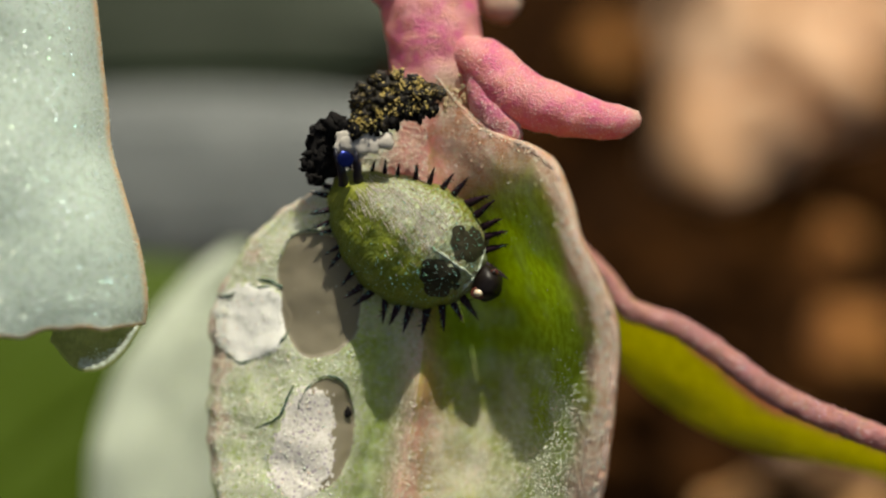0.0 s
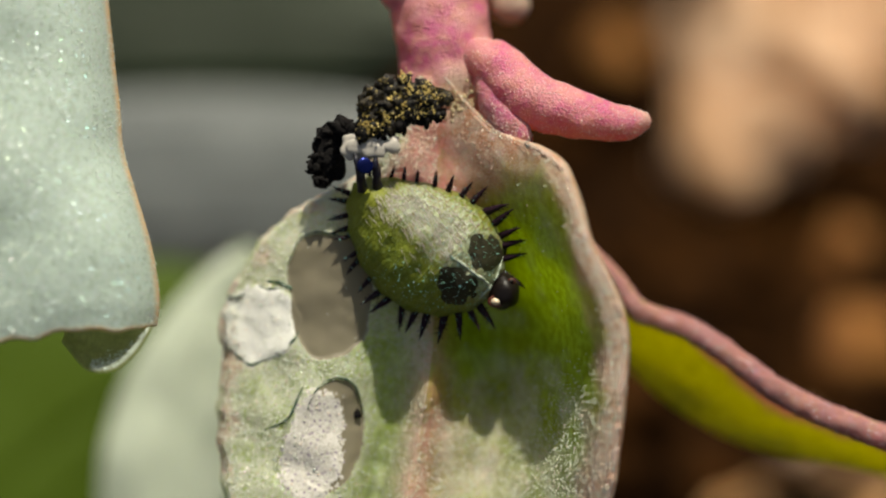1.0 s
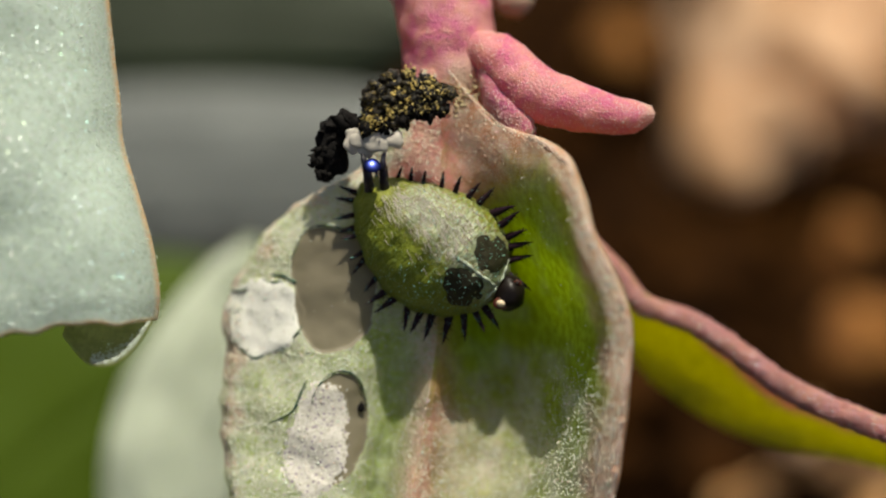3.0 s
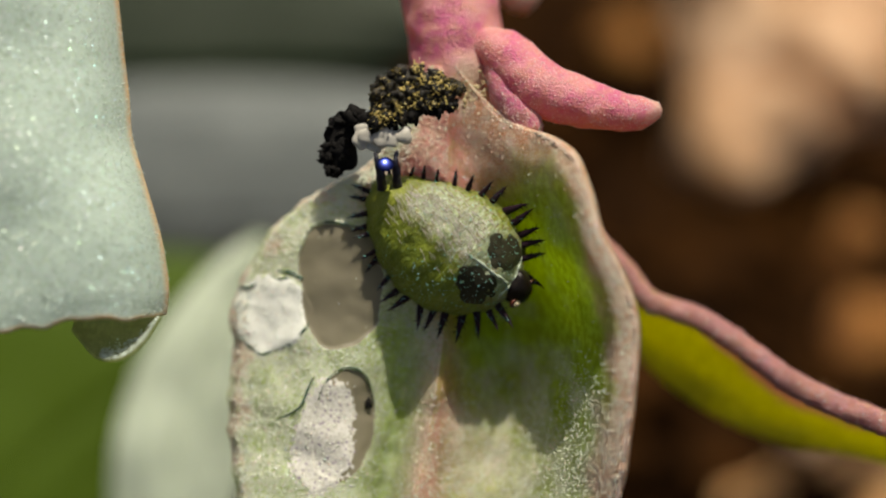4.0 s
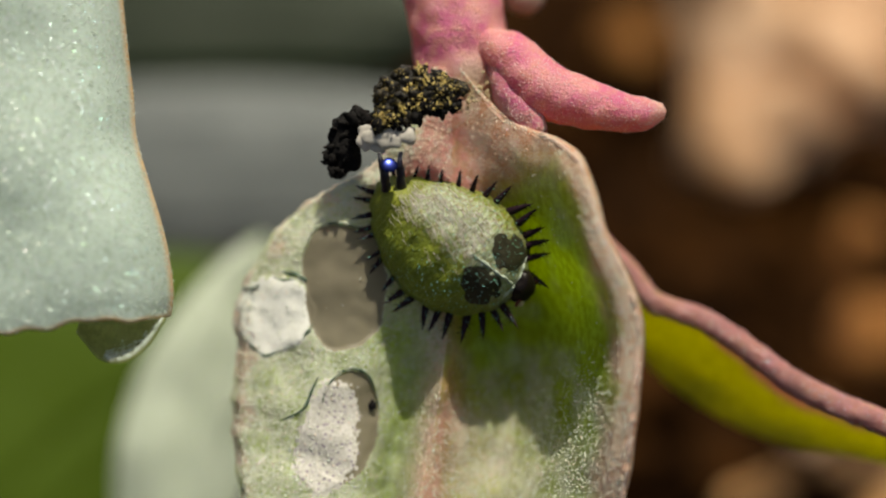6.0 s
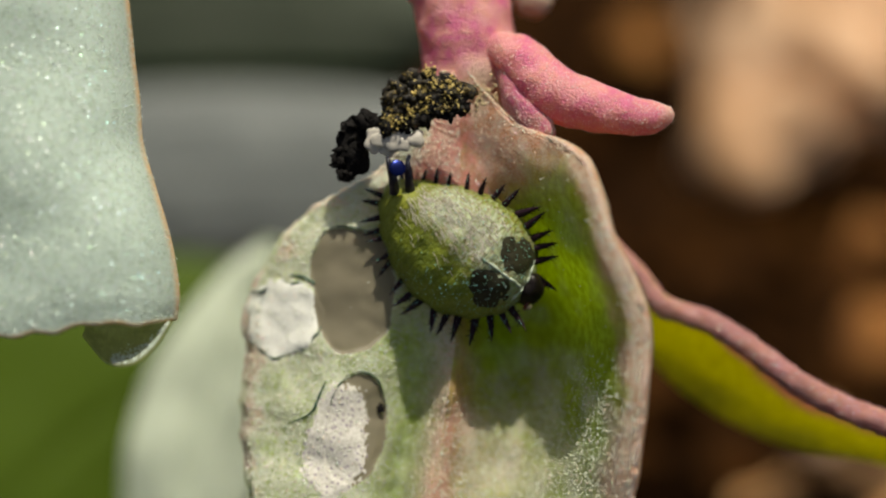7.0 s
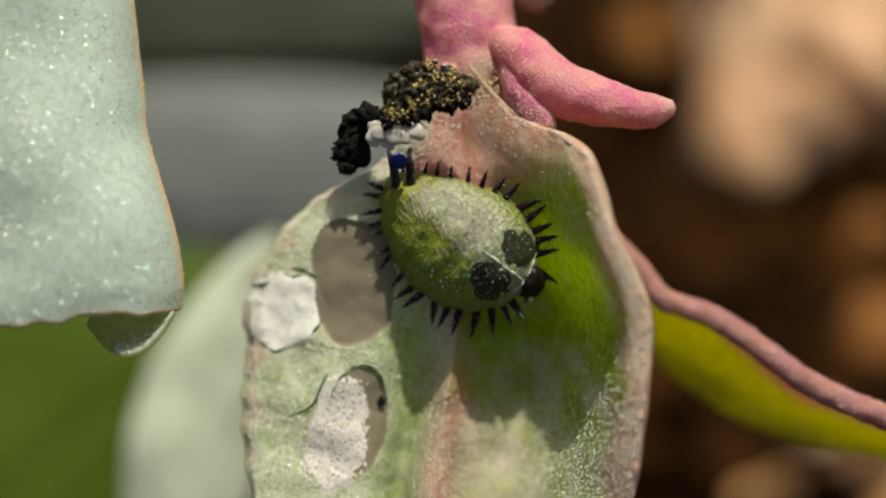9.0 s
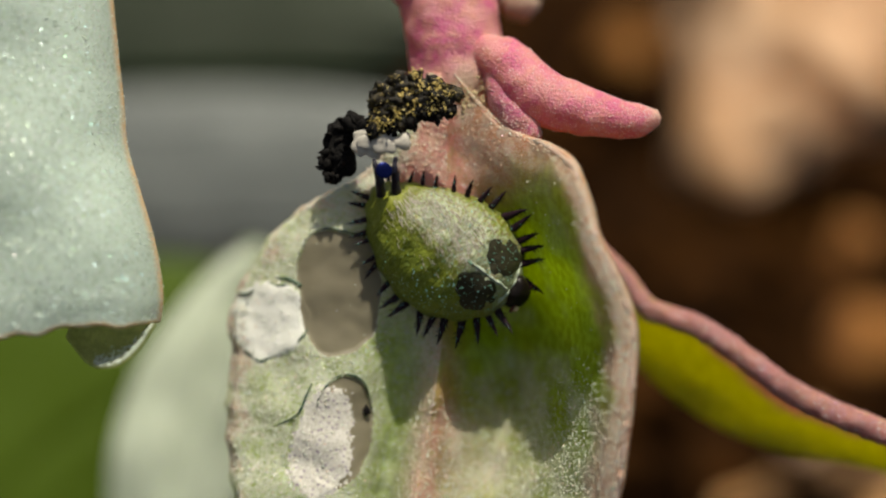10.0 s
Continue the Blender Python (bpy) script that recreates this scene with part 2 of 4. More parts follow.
DROP.node_tree.nodes["Principled BSDF"].inputs["Coat Roughness"].default_value = 0.22
FORK = plain("fork_shell", (0.008, 0.007, 0.016), 0.35, 0.5)
LEG = plain("leg", (0.03, 0.015, 0.01), 0.3)


def dung_material():
    n = Nodes("speckled_dung")
    r = n.t.nodes.new("ShaderNodeObjectInfo").outputs["Random"]
    fine = n.noise(0.08, 3, 0.7)
    gold = n.mix(fine, (0.10, 0.065, 0.012), (0.34, 0.25, 0.07))
    patch = n.calc("MULTIPLY", n.ramp(r, (0.60, 0.10), (0.85, 0.9)), n.ramp(fine, (0.52, 0.0), (0.60, 1.0)))
    c = n.mix(patch, (0.008, 0.006, 0.004), gold)
    b = n.bump(fine, 0.05)
    return n.finish(c, 0.42, 0.3, normal=b)


def larva_material():
    """Green skin, yellower at the tail, with a net of white wax along the back."""
    n = Nodes("larva_skin")
    zone = n.pigment()
    along = n.node("ShaderNodeVectorRotate", Vector=n.co, Angle=radians(39.6))
    n.co = along
    fine, mid, net = n.noise(0.10, 3), n.noise(0.5, 3), n.noise(0.20, 4, 0.65, (2.0, 0.6, 1.0))
    crease = n.noise(0.26, 3, 0.6, (1.9, 0.42, 0.8))
    c = n.mix(mid, (0.150, 0.176, 0.010), (0.21, 0.24, 0.018))
    c = n.mix(n.ramp(crease, (0.40, 0.45), (0.54, 0.0)), c, (0.06, 0.090, 0.005))
    c = n.mix(n.ramp(fine, (0.50, 0.0), (0.72, 0.5)), c, (0.22, 0.30, 0.06))
    c = n.mix(n.ramp(n.cells(0.19), (0.15, 0.45), (0.32, 0.0)), c, (0.30, 0.40, 0.12))
    c = n.mix(zone[0], c, n.mix(mid, (0.17, 0.19, 0.012), (0.27, 0.28, 0.035)))
    wax = n.ramp(n.calc("ADD", n.calc("MULTIPLY", zone[1], 0.42), n.calc("MULTIPLY", net, 0.75)), (0.56, 0.0), (0.82, 0.72))
    web = n.calc("MULTIPLY", n.ramp(n.cells(0.34, "DISTANCE_TO_EDGE"), (0.02, 0.45), (0.10, 0.0)), n.ramp(zone[1], (0.2, 0.0), (0.6, 1.0)))
    wax = n.calc("ADD", wax, web)
    c = n.mix(wax, c, n.mix(fine, (0.28, 0.32, 0.20), (0.52, 0.58, 0.44)))
    rust = n.calc("MULTIPLY", n.ramp(n.noise(0.11, 3, 0.5, (1.8, 0.6, 1.0)), (0.40, 0.6), (0.48, 0.0)), n.ramp(zone[1], (0.1, 0.0), (0.5, 1.0)))
    c = n.mix(rust, c, (0.17, 0.075, 0.03))
    b = n.bump(n.calc("ADD", n.calc("MULTIPLY", fine, 0.5), crease), 0.10, 0.9)
    return n.finish(c, 0.42, 0.45, 0.15, (0.3, 0.45, 0.03), b)


def soil_material():
    n = Nodes("soil")
    big, mid, fine = n.noise(14, 3), n.noise(2.2, 4, 0.65), n.noise(0.4, 3)
    # Near-black browns: the shade over the ground is put into the soil colour.
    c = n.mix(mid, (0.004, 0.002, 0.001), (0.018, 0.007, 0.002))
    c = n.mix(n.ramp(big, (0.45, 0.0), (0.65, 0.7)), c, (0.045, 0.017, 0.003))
    b = n.bump(n.calc("ADD", mid, n.calc("MULTIPLY", fine, 0.3)), 0.8)
    return n.finish(c, 0.9, 0.02, normal=b)


def stone_material(name, dark, light, gloss=0.2):
    n = Nodes(name)
    big, fine = n.noise(3.5, 4, 0.6), n.noise(0.5, 3)
    c = n.mix(n.ramp(big, (0.35, 0.0), (0.65, 1.0)), dark, light)
    c = n.mix(n.calc("MULTIPLY", fine, 0.4), c, dark)
    b = n.bump(n.calc("ADD", big, fine), 0.5)
    return n.finish(c, 0.85, gloss, normal=b)


DUNG, LARVA, SOIL = dung_material(), larva_material(), soil_material()
STONE_PALE = stone_material("pale_stone", (0.33, 0.17, 0.075), (0.72, 0.50, 0.34))
STONE_BROWN = stone_material("brown_stone", (0.10, 0.035, 0.008), (0.34, 0.15, 0.035))
# Bright orange-brown for lumps that stand in for sunlit patches of soil.
SOIL_LIT = stone_material("lit_soil", (0.32, 0.15, 0.05), (0.62, 0.37, 0.17))
# Clods carry the same painted-in shade as the soil around them.
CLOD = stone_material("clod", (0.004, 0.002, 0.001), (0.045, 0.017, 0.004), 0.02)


# ---------------------------------------------------------------- building
ROOT = {}


def thing(name, at, label, category, group="", kind=""):
    """A thing whose parts are given in plan millimetres; it stands at `at`."""
    ob = new(name)
    ob.empty_display_size = 0.001
    ob.matrix_world = AXES @ Matrix.Translation(Vector(at) * MM)
    ROOT[ob] = Vector(at)
    return tagged(ob, label, category, group, kind)


def mesh_of(name, verts, faces, material, smooth=True, pigment=None):
    me = bpy.data.meshes.new(name)
    me.from_pydata([tuple(v) for v in verts], [], [tuple(int(i) for i in f) for f in faces])
    for m in material if isinstance(material, (list, tuple)) else [material]:
        me.materials.append(m)
    me.polygons.foreach_set("use_smooth", [smooth] * len(me.polygons))
    if pigment is not None:
        layer = me.color_attributes.new("pigment", "FLOAT_COLOR", "POINT")
        full = np.ones((len(verts), 4))
        full[:, :3] = pigment
        layer.data.foreach_set("color", full.ravel())
    return me


def part(name, shape, material, parent, label="", at=None, pigment=None, kind="", slots=None):
    """One mesh under a thing or part. shape: verts (plan mm) and faces. at: its own pivot."""
    verts, faces = shape
    base = ROOT[parent]
    own = Vector(at) if at is not None else base
    pts = (np.asarray(verts, float) - np.array(own)) * MM
    me = mesh_of(name, pts, faces, material, True, pigment)
    if slots is not None:
        me.polygons.foreach_set("material_index", slots)
    ob = new(name, me)
    ob.parent = parent
    ob.location = (own - base) * MM
    ROOT[ob] = own
    return tagged(ob, label, kind=kind)


def curve(points, t):
    """A smooth line through points, t from 0 to 1 (Catmull-Rom)."""
    p = np.asarray(points, float)
    t = np.atleast_1d(np.asarray(t, float))
    x = np.clip(t, 0, 1) * (len(p) - 1)
    i = np.minimum(x.astype(int), len(p) - 2)
    f = (x - i)[:, None]
    q = np.vstack([2 * p[0] - p[1], p, 2 * p[-1] - p[-2]])
    a, b, c, d = q[i], q[i + 1], q[i + 2], q[i + 3]
    return 0.5 * (2 * b + (c - a) * f + (2 * a - 5 * b + 4 * c - d) * f ** 2 + (3 * b - a - 3 * c + d) * f ** 3)


def lumps(pts, size, amount, seed=0.0):
    """Uneven height at each point, about -amount to amount."""
    return np.array([amount * 2 * (noise.noise(Vector(p) / size + Vector((seed, 7.3, 1.1)))) for p in pts])


def tube(points, radii, sides=24, steps=60, rough=0.0, grain=0.5, flat=1.0):
    """A round-ended limb along a smooth line."""
    t = np.linspace(0, 1, steps)
    c = curve(points, t)
    r = curve(np.asarray(radii, float)[:, None], t)[:, 0]
    d = np.gradient(c, axis=0)
    d /= np.linalg.norm(d, axis=1)[:, None]
    side = np.cross(d, (0.13, 0.21, 0.97))
    side /= np.linalg.norm(side, axis=1)[:, None]
    up = np.cross(side, d)
    a = np.linspace(0, 2 * np.pi, sides, endpoint=False)
    ring = (c[:, None] + r[:, None, None] * (np.cos(a)[None, :, None] * side[:, None] + flat * np.sin(a)[None, :, None] * up[:, None]))
    v = ring.reshape(-1, 3)
    if rough:
        out = (ring - c[:, None]).reshape(-1, 3)
        out /= np.linalg.norm(out, axis=1)[:, None] + 1e-9
        v = v + out * lumps(v, grain, rough)[:, None]
    f = [(i * sides + j, i * sides + (j + 1) % sides, (i + 1) * sides + (j + 1) % sides, (i + 1) * sides + j)
         for i in range(steps - 1) for j in range(sides)]
    n = len(v)
    v = np.vstack([v, c[0] - d[0] * r[0] * 0.5, c[-1] + d[-1] * r[-1] * 0.5])
    f += [(n, (j + 1) % sides, j) for j in range(sides)]
    last = (steps - 1) * sides
    f += [(n + 1, last + j, last + (j + 1) % sides) for j in range(sides)]
    return v, f


@lru_cache(None)
def ball_data(level):
    bm = bmesh.new()
    bmesh.ops.create_icosphere(bm, subdivisions=level, radius=1)
    v = np.array([tuple(x.co) for x in bm.verts])
    f = np.array([[x.index for x in y.verts] for y in bm.faces])
    bm.free()
    return v, f


def ball(at, size, level=3, rough=0.0, grain=0.5, seed=0.0):
    """A rounded lump with three half-sizes."""
    v, f = ball_data(level)
    p = v * np.asarray(size)
    if rough:
        p = p * (1 + lumps(p, grain, rough, seed))[:, None]
    return p + np.asarray(at), f


def joined(shapes):
    vs, fs, n = [], [], 0
    for v, f in shapes:
        vs.append(np.asarray(v))
        fs += [[int(i) + n for i in x] for x in f]
        n += len(v)
    return np.vstack(vs), fs


def grains(pts, normals, lo, hi, rng, squash=0.8, sink=0.2):
    """Tiny bladders strewn on a surface."""
    v, f = ball_data(1)
    r = lo + (hi - lo) * rng.random(len(pts)) ** 2.2
    c = pts + normals * (r * (1 - sink))[:, None]
    verts = (c[:, None] + v[None] * r[:, None, None] * np.array((1, 1, squash))).reshape(-1, 3)
    faces = (f[None] + (np.arange(len(pts)) * len(v))[:, None, None]).reshape(-1, 3)
    return verts, faces


def flakes(pts, normals, lo, hi, rng):
    """Flat clear crystals lying at all slants on a surface; a few of them flash in the sun."""
    v, f = ball_data(1)
    n = normals + rng.normal(0, 0.20, pts.shape) + (0, 0.52, 0)
    n /= np.linalg.norm(n, axis=1)[:, None]
    e = np.cross(n, (0.3, 0.1, 0.2))
    e /= np.linalg.norm(e, axis=1)[:, None]
    d = np.cross(n, e)
    r = (lo + (hi - lo) * rng.random(len(pts)) ** 2.0)[:, None, None]
    disc = v[None, :, :1] * e[:, None] + v[None, :, 1:2] * d[:, None] + 0.10 * v[None, :, 2:] * n[:, None]
    verts = (pts[:, None] + disc * r + normals[:, None] * r * 0.05).reshape(-1, 3)
    faces = (f[None] + (np.arange(len(pts)) * len(v))[:, None, None]).reshape(-1, 3)
    return verts, faces


def shell(top, thick):
    """A blade with two faces and a rounded edge, from a grid of points."""
    m, n = top.shape[:2]
    du, dv = np.gradient(top, axis=1), np.gradient(top, axis=0)
    nor = np.cross(du, dv)
    nor /= np.linalg.norm(nor, axis=2)[:, :, None] + 1e-12
    if nor[:, :, 2].mean() < 0:
        nor = -nor
    th = np.broadcast_to(thick, (m, n))[:, :, None]
    v = np.concatenate([top.reshape(-1, 3), (top - nor * th).reshape(-1, 3)])
    i = np.arange(m * n).reshape(m, n)
    q = np.stack([i[:-1, :-1], i[:-1, 1:], i[1:, 1:], i[1:, :-1]], -1).reshape(-1, 4)
    low = q[:, ::-1] + m * n
    ring = np.concatenate([i[0, :], i[1:, -1], i[-1, -2::-1], i[-2:0:-1, 0]])
    nxt = np.roll(ring, -1)
    # the edge bulges out halfway between the faces
    cen = top.reshape(-1, 3)[ring] - (nor * th).reshape(-1, 3)[ring] * 0.5
    inner = top[1:-1, 1:-1].reshape(-1, 3).mean(0)
    idx = np.concatenate([np.full(n, 1) * n + np.arange(n), np.arange(1, m) * n + n - 2,
                          (m - 2) * n + np.arange(n - 2, -1, -1), np.arange(m - 2, 0, -1) * n + 1])
    out = top.reshape(-1, 3)[ring] - top.reshape(-1, 3)[idx]
    out /= np.linalg.norm(out, axis=1)[:, None] + 1e-9
    edge = cen + out * th.reshape(-1, 1)[ring] * 0.45
    e0 = 2 * m * n
    e = np.arange(len(ring)) + e0
    en = np.roll(e, -1)
    v = np.concatenate([v, edge])
    s1 = np.stack([ring, e, en, nxt], -1)
    s2 = np.stack([e, ring + m * n, nxt + m * n, en], -1)
    return (v, np.concatenate([q, low, s1, s2])), nor, ring, len(q)


def spread(zone, m, n, ring):
    """Masks of a grid carried to both faces and the edge."""
    z = zone.reshape(-1, 3)
    return np.concatenate([z, z, z[ring]])


def smooth(a, b, x):
    t = np.clip((x - a) / (b - a), 0, 1)
    return t * t * (3 - 2 * t)


# ---------------------------------------------------------------- soil and stones
def build_ground():
    k = np.linspace(-1, 1, 241)
    x = np.sinh(k * 9.2) / np.sinh(9.2) * 200000 + k * 90
    gx, gy = np.meshgrid(x, x + 40)
    p = np.stack([gx, gy, np.zeros_like(gx)], -1).reshape(-1, 3)
    near = np.exp(-((p[:, 0] / 260) ** 2 + (p[:, 1] / 260) ** 2))
    p[:, 2] = near * (lumps(p, 13, 1.8) + lumps(p, 4, 0.7)) - 0.6
    n = len(k)
    i = np.arange(n * n).reshape(n, n)
    f = np.stack([i[:-1, :-1], i[:-1, 1:], i[1:, 1:], i[1:, :-1]], -1).reshape(-1, 4)
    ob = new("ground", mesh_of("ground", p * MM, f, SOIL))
    tagged(ob, "brown crumbly bare soil, shade darkened into its colour", "ground", kind="structure")
    rng = np.random.default_rng(5)
    shapes = []
    for j in range(800):
        r = rng.uniform(0.5, 2.4) ** 1.2
        shapes.append(ball((rng.uniform(-45, 60), rng.uniform(5, 110), r * 0.2 - 0.6),
                           (r, r * rng.uniform(0.7, 1.2), r * 0.7), 2, 0.35, r * 0.9, j * 3.1))
    v, f = joined(shapes)
    tagged(new("soil_clods", mesh_of("soil_clods", v * MM, f, CLOD)), "small brown clods of dry soil, shade in their colour", "soil", kind="stuff")


def build_stone(at, size, material, label, turn=0.0, seed=0.0):
    v, f = ball((0, 0, 0), size, 4, 0.30, max(size) * 0.8, seed)
    ob = new("stone", mesh_of("stone", v * MM, f, material))
    ob.matrix_world = pose(at[0] * MM, at[1] * MM, size[2] * 0.45 * MM, 0, 0, turn)
    tagged(ob, label, "stone", "stones on the soil")


build_ground()
PALE_LABEL = "pale beige rough stone lying on the soil"
LIT_LABEL = "orange-brown lump standing in for a sunlit soil patch"
BROWN_LABEL = "rusty brown stone half sunk in the soil"
build_stone((22.6, 58.5), (7.5, 8.5, 5.0), STONE_PALE, PALE_LABEL, 10, 1)
build_stone((18.7, 46.7), (4.6, 4.0, 3.4), STONE_PALE, PALE_LABEL, 40, 2)
build_stone((24.9, 52.4), (4.0, 4.6, 3.2), STONE_PALE, PALE_LABEL, 70, 3)
build_stone((26.0, 68.4), (5.0, 4.0, 3.6), STONE_PALE, PALE_LABEL, 20, 4)
build_stone((11.5, 58.5), (2.6, 2.4, 1.7), STONE_BROWN, BROWN_LABEL, 0, 5)
build_stone((28.7, 54.4), (2.8, 3.2, 2.0), STONE_BROWN, BROWN_LABEL, 30, 6)
build_stone((29.0, 60.0), (5.5, 5.5, 4.2), STONE_PALE, PALE_LABEL, 80, 12)
build_stone((24.4, 37.7), (2.0, 1.8, 1.2), STONE_BROWN, BROWN_LABEL, 50, 7)
build_stone((23.3, 28.3), (3.0, 2.2, 1.8), STONE_BROWN, BROWN_LABEL, 15, 8)
build_stone((18.4, 22.0), (1.5, 1.3, 1.2), STONE_PALE, "small pale stone lying on the soil", 15, 9)
# Two added lumps take the place of lit soil at the lower right.
build_stone((20.9, 17.6), (3.4, 2.4, 1.5), SOIL_LIT, LIT_LABEL, 65, 10)
build_stone((15.6, 16.6), (2.4, 1.8, 1.2), SOIL_LIT, LIT_LABEL, 20, 13)
build_stone((24.2, 30.4), (2.4, 2.0, 1.5), STONE_BROWN, BROWN_LABEL, 25, 11)


# ---------------------------------------------------------------- leaves behind
def broad_leaf(at, foot, mid, tip, width, material, label, bow=1.5, thick=0.6, group="leaves behind", blunt=0.6):
    """A plain far leaf: a blade along the line foot, mid, tip, on a stalk down to the soil."""
    ob = thing("leaf", at, label, "leaf", group)
    s, t = np.linspace(-1, 1, 60), np.linspace(0, 1, 80)
    line = curve([foot, mid, tip], t)
    d = np.gradient(line, axis=0)
    d /= np.linalg.norm(d, axis=1)[:, None]
    side = np.cross(d, (0, 0, 1))
    side /= np.linalg.norm(side, axis=1)[:, None]
    half = width * np.sin(np.pi * np.clip(t * 0.94 + 0.045, 0, 1)) ** blunt
    g = line[:, None] + side[:, None] * (s[None] * half[:, None])[:, :, None]
    g[:, :, 2] += bow * (1 - np.abs(s[None]) ** 2) - 0.2 * bow * np.exp(-(s[None] / 0.06) ** 2)
    flat = g.reshape(-1, 3)
    g[:, :, 2] += lumps(flat, width * 0.8, 0.10).reshape(80, 60)
    shape, nor, ring, _ = shell(g, thick)
    zone = np.zeros((80, 60, 3))
    zone[:, :, 1] = 0.8
    part("blade", shape, material, ob, pigment=spread(zone, 80, 60, ring))
    st = tube([line[2] - (0, 0, 0.3), (np.array(line[0]) + at) / 2 + (0, 0.6, 0), at], [0.7, 0.8, 1.0], 12, 20)
    part("petiole", st, material, ob, pigment=np.tile((0.3, 0.3, 0), (len(st[0]), 1)))
    return ob


broad_leaf((-8.0, -24.0, -21.2), (-12.31, -14.73, -17), (-10.73, -7.53, -16.5), (-7.70, -0.09, -16), 2.8, LEAF_FAR,
           "pale grey-green mealy leaf on a short stalk", 0.8)
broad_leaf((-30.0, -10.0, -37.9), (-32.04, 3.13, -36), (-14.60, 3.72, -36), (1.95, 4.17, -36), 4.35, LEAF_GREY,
           "grey leaf behind the plant, soft shade put into its colour", 0.6, blunt=0.3)
broad_leaf((-24.0, -18.0, -28.3), (-23.77, -15.50, -24), (-17.09, -8.34, -26), (-7.17, -3.23, -29), 6.8, LEAF_DARK,
           "dark green broad leaf near the soil", 1.2)
broad_leaf((-30.0, 10.0, -61.7), (-25.81, 11.19, -39), (-13.27, 12.11, -39), (-0.75, 12.07, -41), 6.6, LEAF_SHADED,
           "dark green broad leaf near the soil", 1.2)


# ---------------------------------------------------------------- the plant
def build_plant():
    ob = thing("plant", (45.0, 10.0, -61.7), "pink fleshy stem of a mealy goosefoot plant", "plant")
    stem = tube([(45.0, 10.0, -62.2), (30.0, 15.0, -26), (9.0, 19.0, -7), (-0.22, 10.77, -2), (-0.14, 7.81, -1.4), (0.04, 6.37, -1.2),
                 (0.11, 4.96, -1.2), (0.02, 3.57, -1.5), (-0.11, 1.97, -1.6)],
                [2.2, 2.0, 1.75, 1.6, 1.52, 1.48, 1.45, 1.3, 0.7], 40, 220, 0.05, 0.6)
    v = stem[0]
    zone = np.zeros((len(v), 3))
    zone[:, 0] = 0.25 + 0.6 * smooth(-0.2, 0.6, lumps(v, 2.2, 1.0))
    zone[:, 1] = 0.5
    low = smooth(6.0, 4.8, v[:, 1]) * smooth(-8, -4, v[:, 2])
    zone[:, 2] = 0.9 * low * smooth(-0.4, 0.4, v[:, 0])
    zone[:, 0] *= 1 - 0.5 * low
    part("stem", stem, STEM, ob, pigment=zone)
    for name, pts, rad, label in (
            ("shoot", [(0.88, 6.00, -0.3), (1.65, 5.55, 0.2), (2.24, 4.83, 0.5), (2.96, 4.37, 0.7), (3.80, 4.09, 0.8), (4.68, 3.87, 0.8), (5.54, 3.81, 0.7), (6.17, 3.88, 0.6)],
             [0.55, 0.75, 0.86, 0.84, 0.75, 0.63, 0.50, 0.24], "tapering pink side shoot with a pale tip"),
            ("lobe", [(1.35, 5.73, -0.2), (1.61, 4.73, 0.3), (1.93, 3.94, 0.6), (2.34, 3.44, 0.8), (2.61, 3.27, 0.8)],
             [0.5, 0.62, 0.55, 0.42, 0.18], "short pink lobe at the leaf base"),
            ("bud", [(1.59, 9.42, -3.5), (2.01, 8.50, -3.5), (2.23, 7.80, -3.5), (2.32, 7.47, -3.5)], [0.35, 0.6, 0.62, 0.35], "small pale pink bud")):
        s = tube(pts, rad, 28, 70, 0.035, 0.5)
        zone = np.zeros((len(s[0]), 3))
        zone[:, 0] = 0.45 + 0.5 * smooth(-0.3, 0.5, lumps(s[0], 1.5, 1.0, 4))
        zone[:, 1] = 0.5
        tip = smooth(5.6, 6.4, s[0][:, 0])
        zone[:, 2] = 0.6 * tip if name == "shoot" else (0.9 if name == "bud" else 0)
        part(name, s, STEM, ob, label, pigment=zone)
        rng = np.random.default_rng(len(pts))
        pick = rng.choice(len(s[0]) - 2, 3500)
        pick = pick[pick < len(s[0]) - 32]
        v = s[0]
        p = v[pick] + rng.random((len(pick), 1)) * (v[pick + 1] - v[pick]) * (pick % 28 < 27)[:, None] + rng.random((len(pick), 1)) * (v[pick + 28] - v[pick])
        part("bladder_hairs", grains(p, np.zeros_like(p), 0.008, 0.024, rng, 1, 1), GRAIN_PINK, ob, kind="stuff")
    return ob


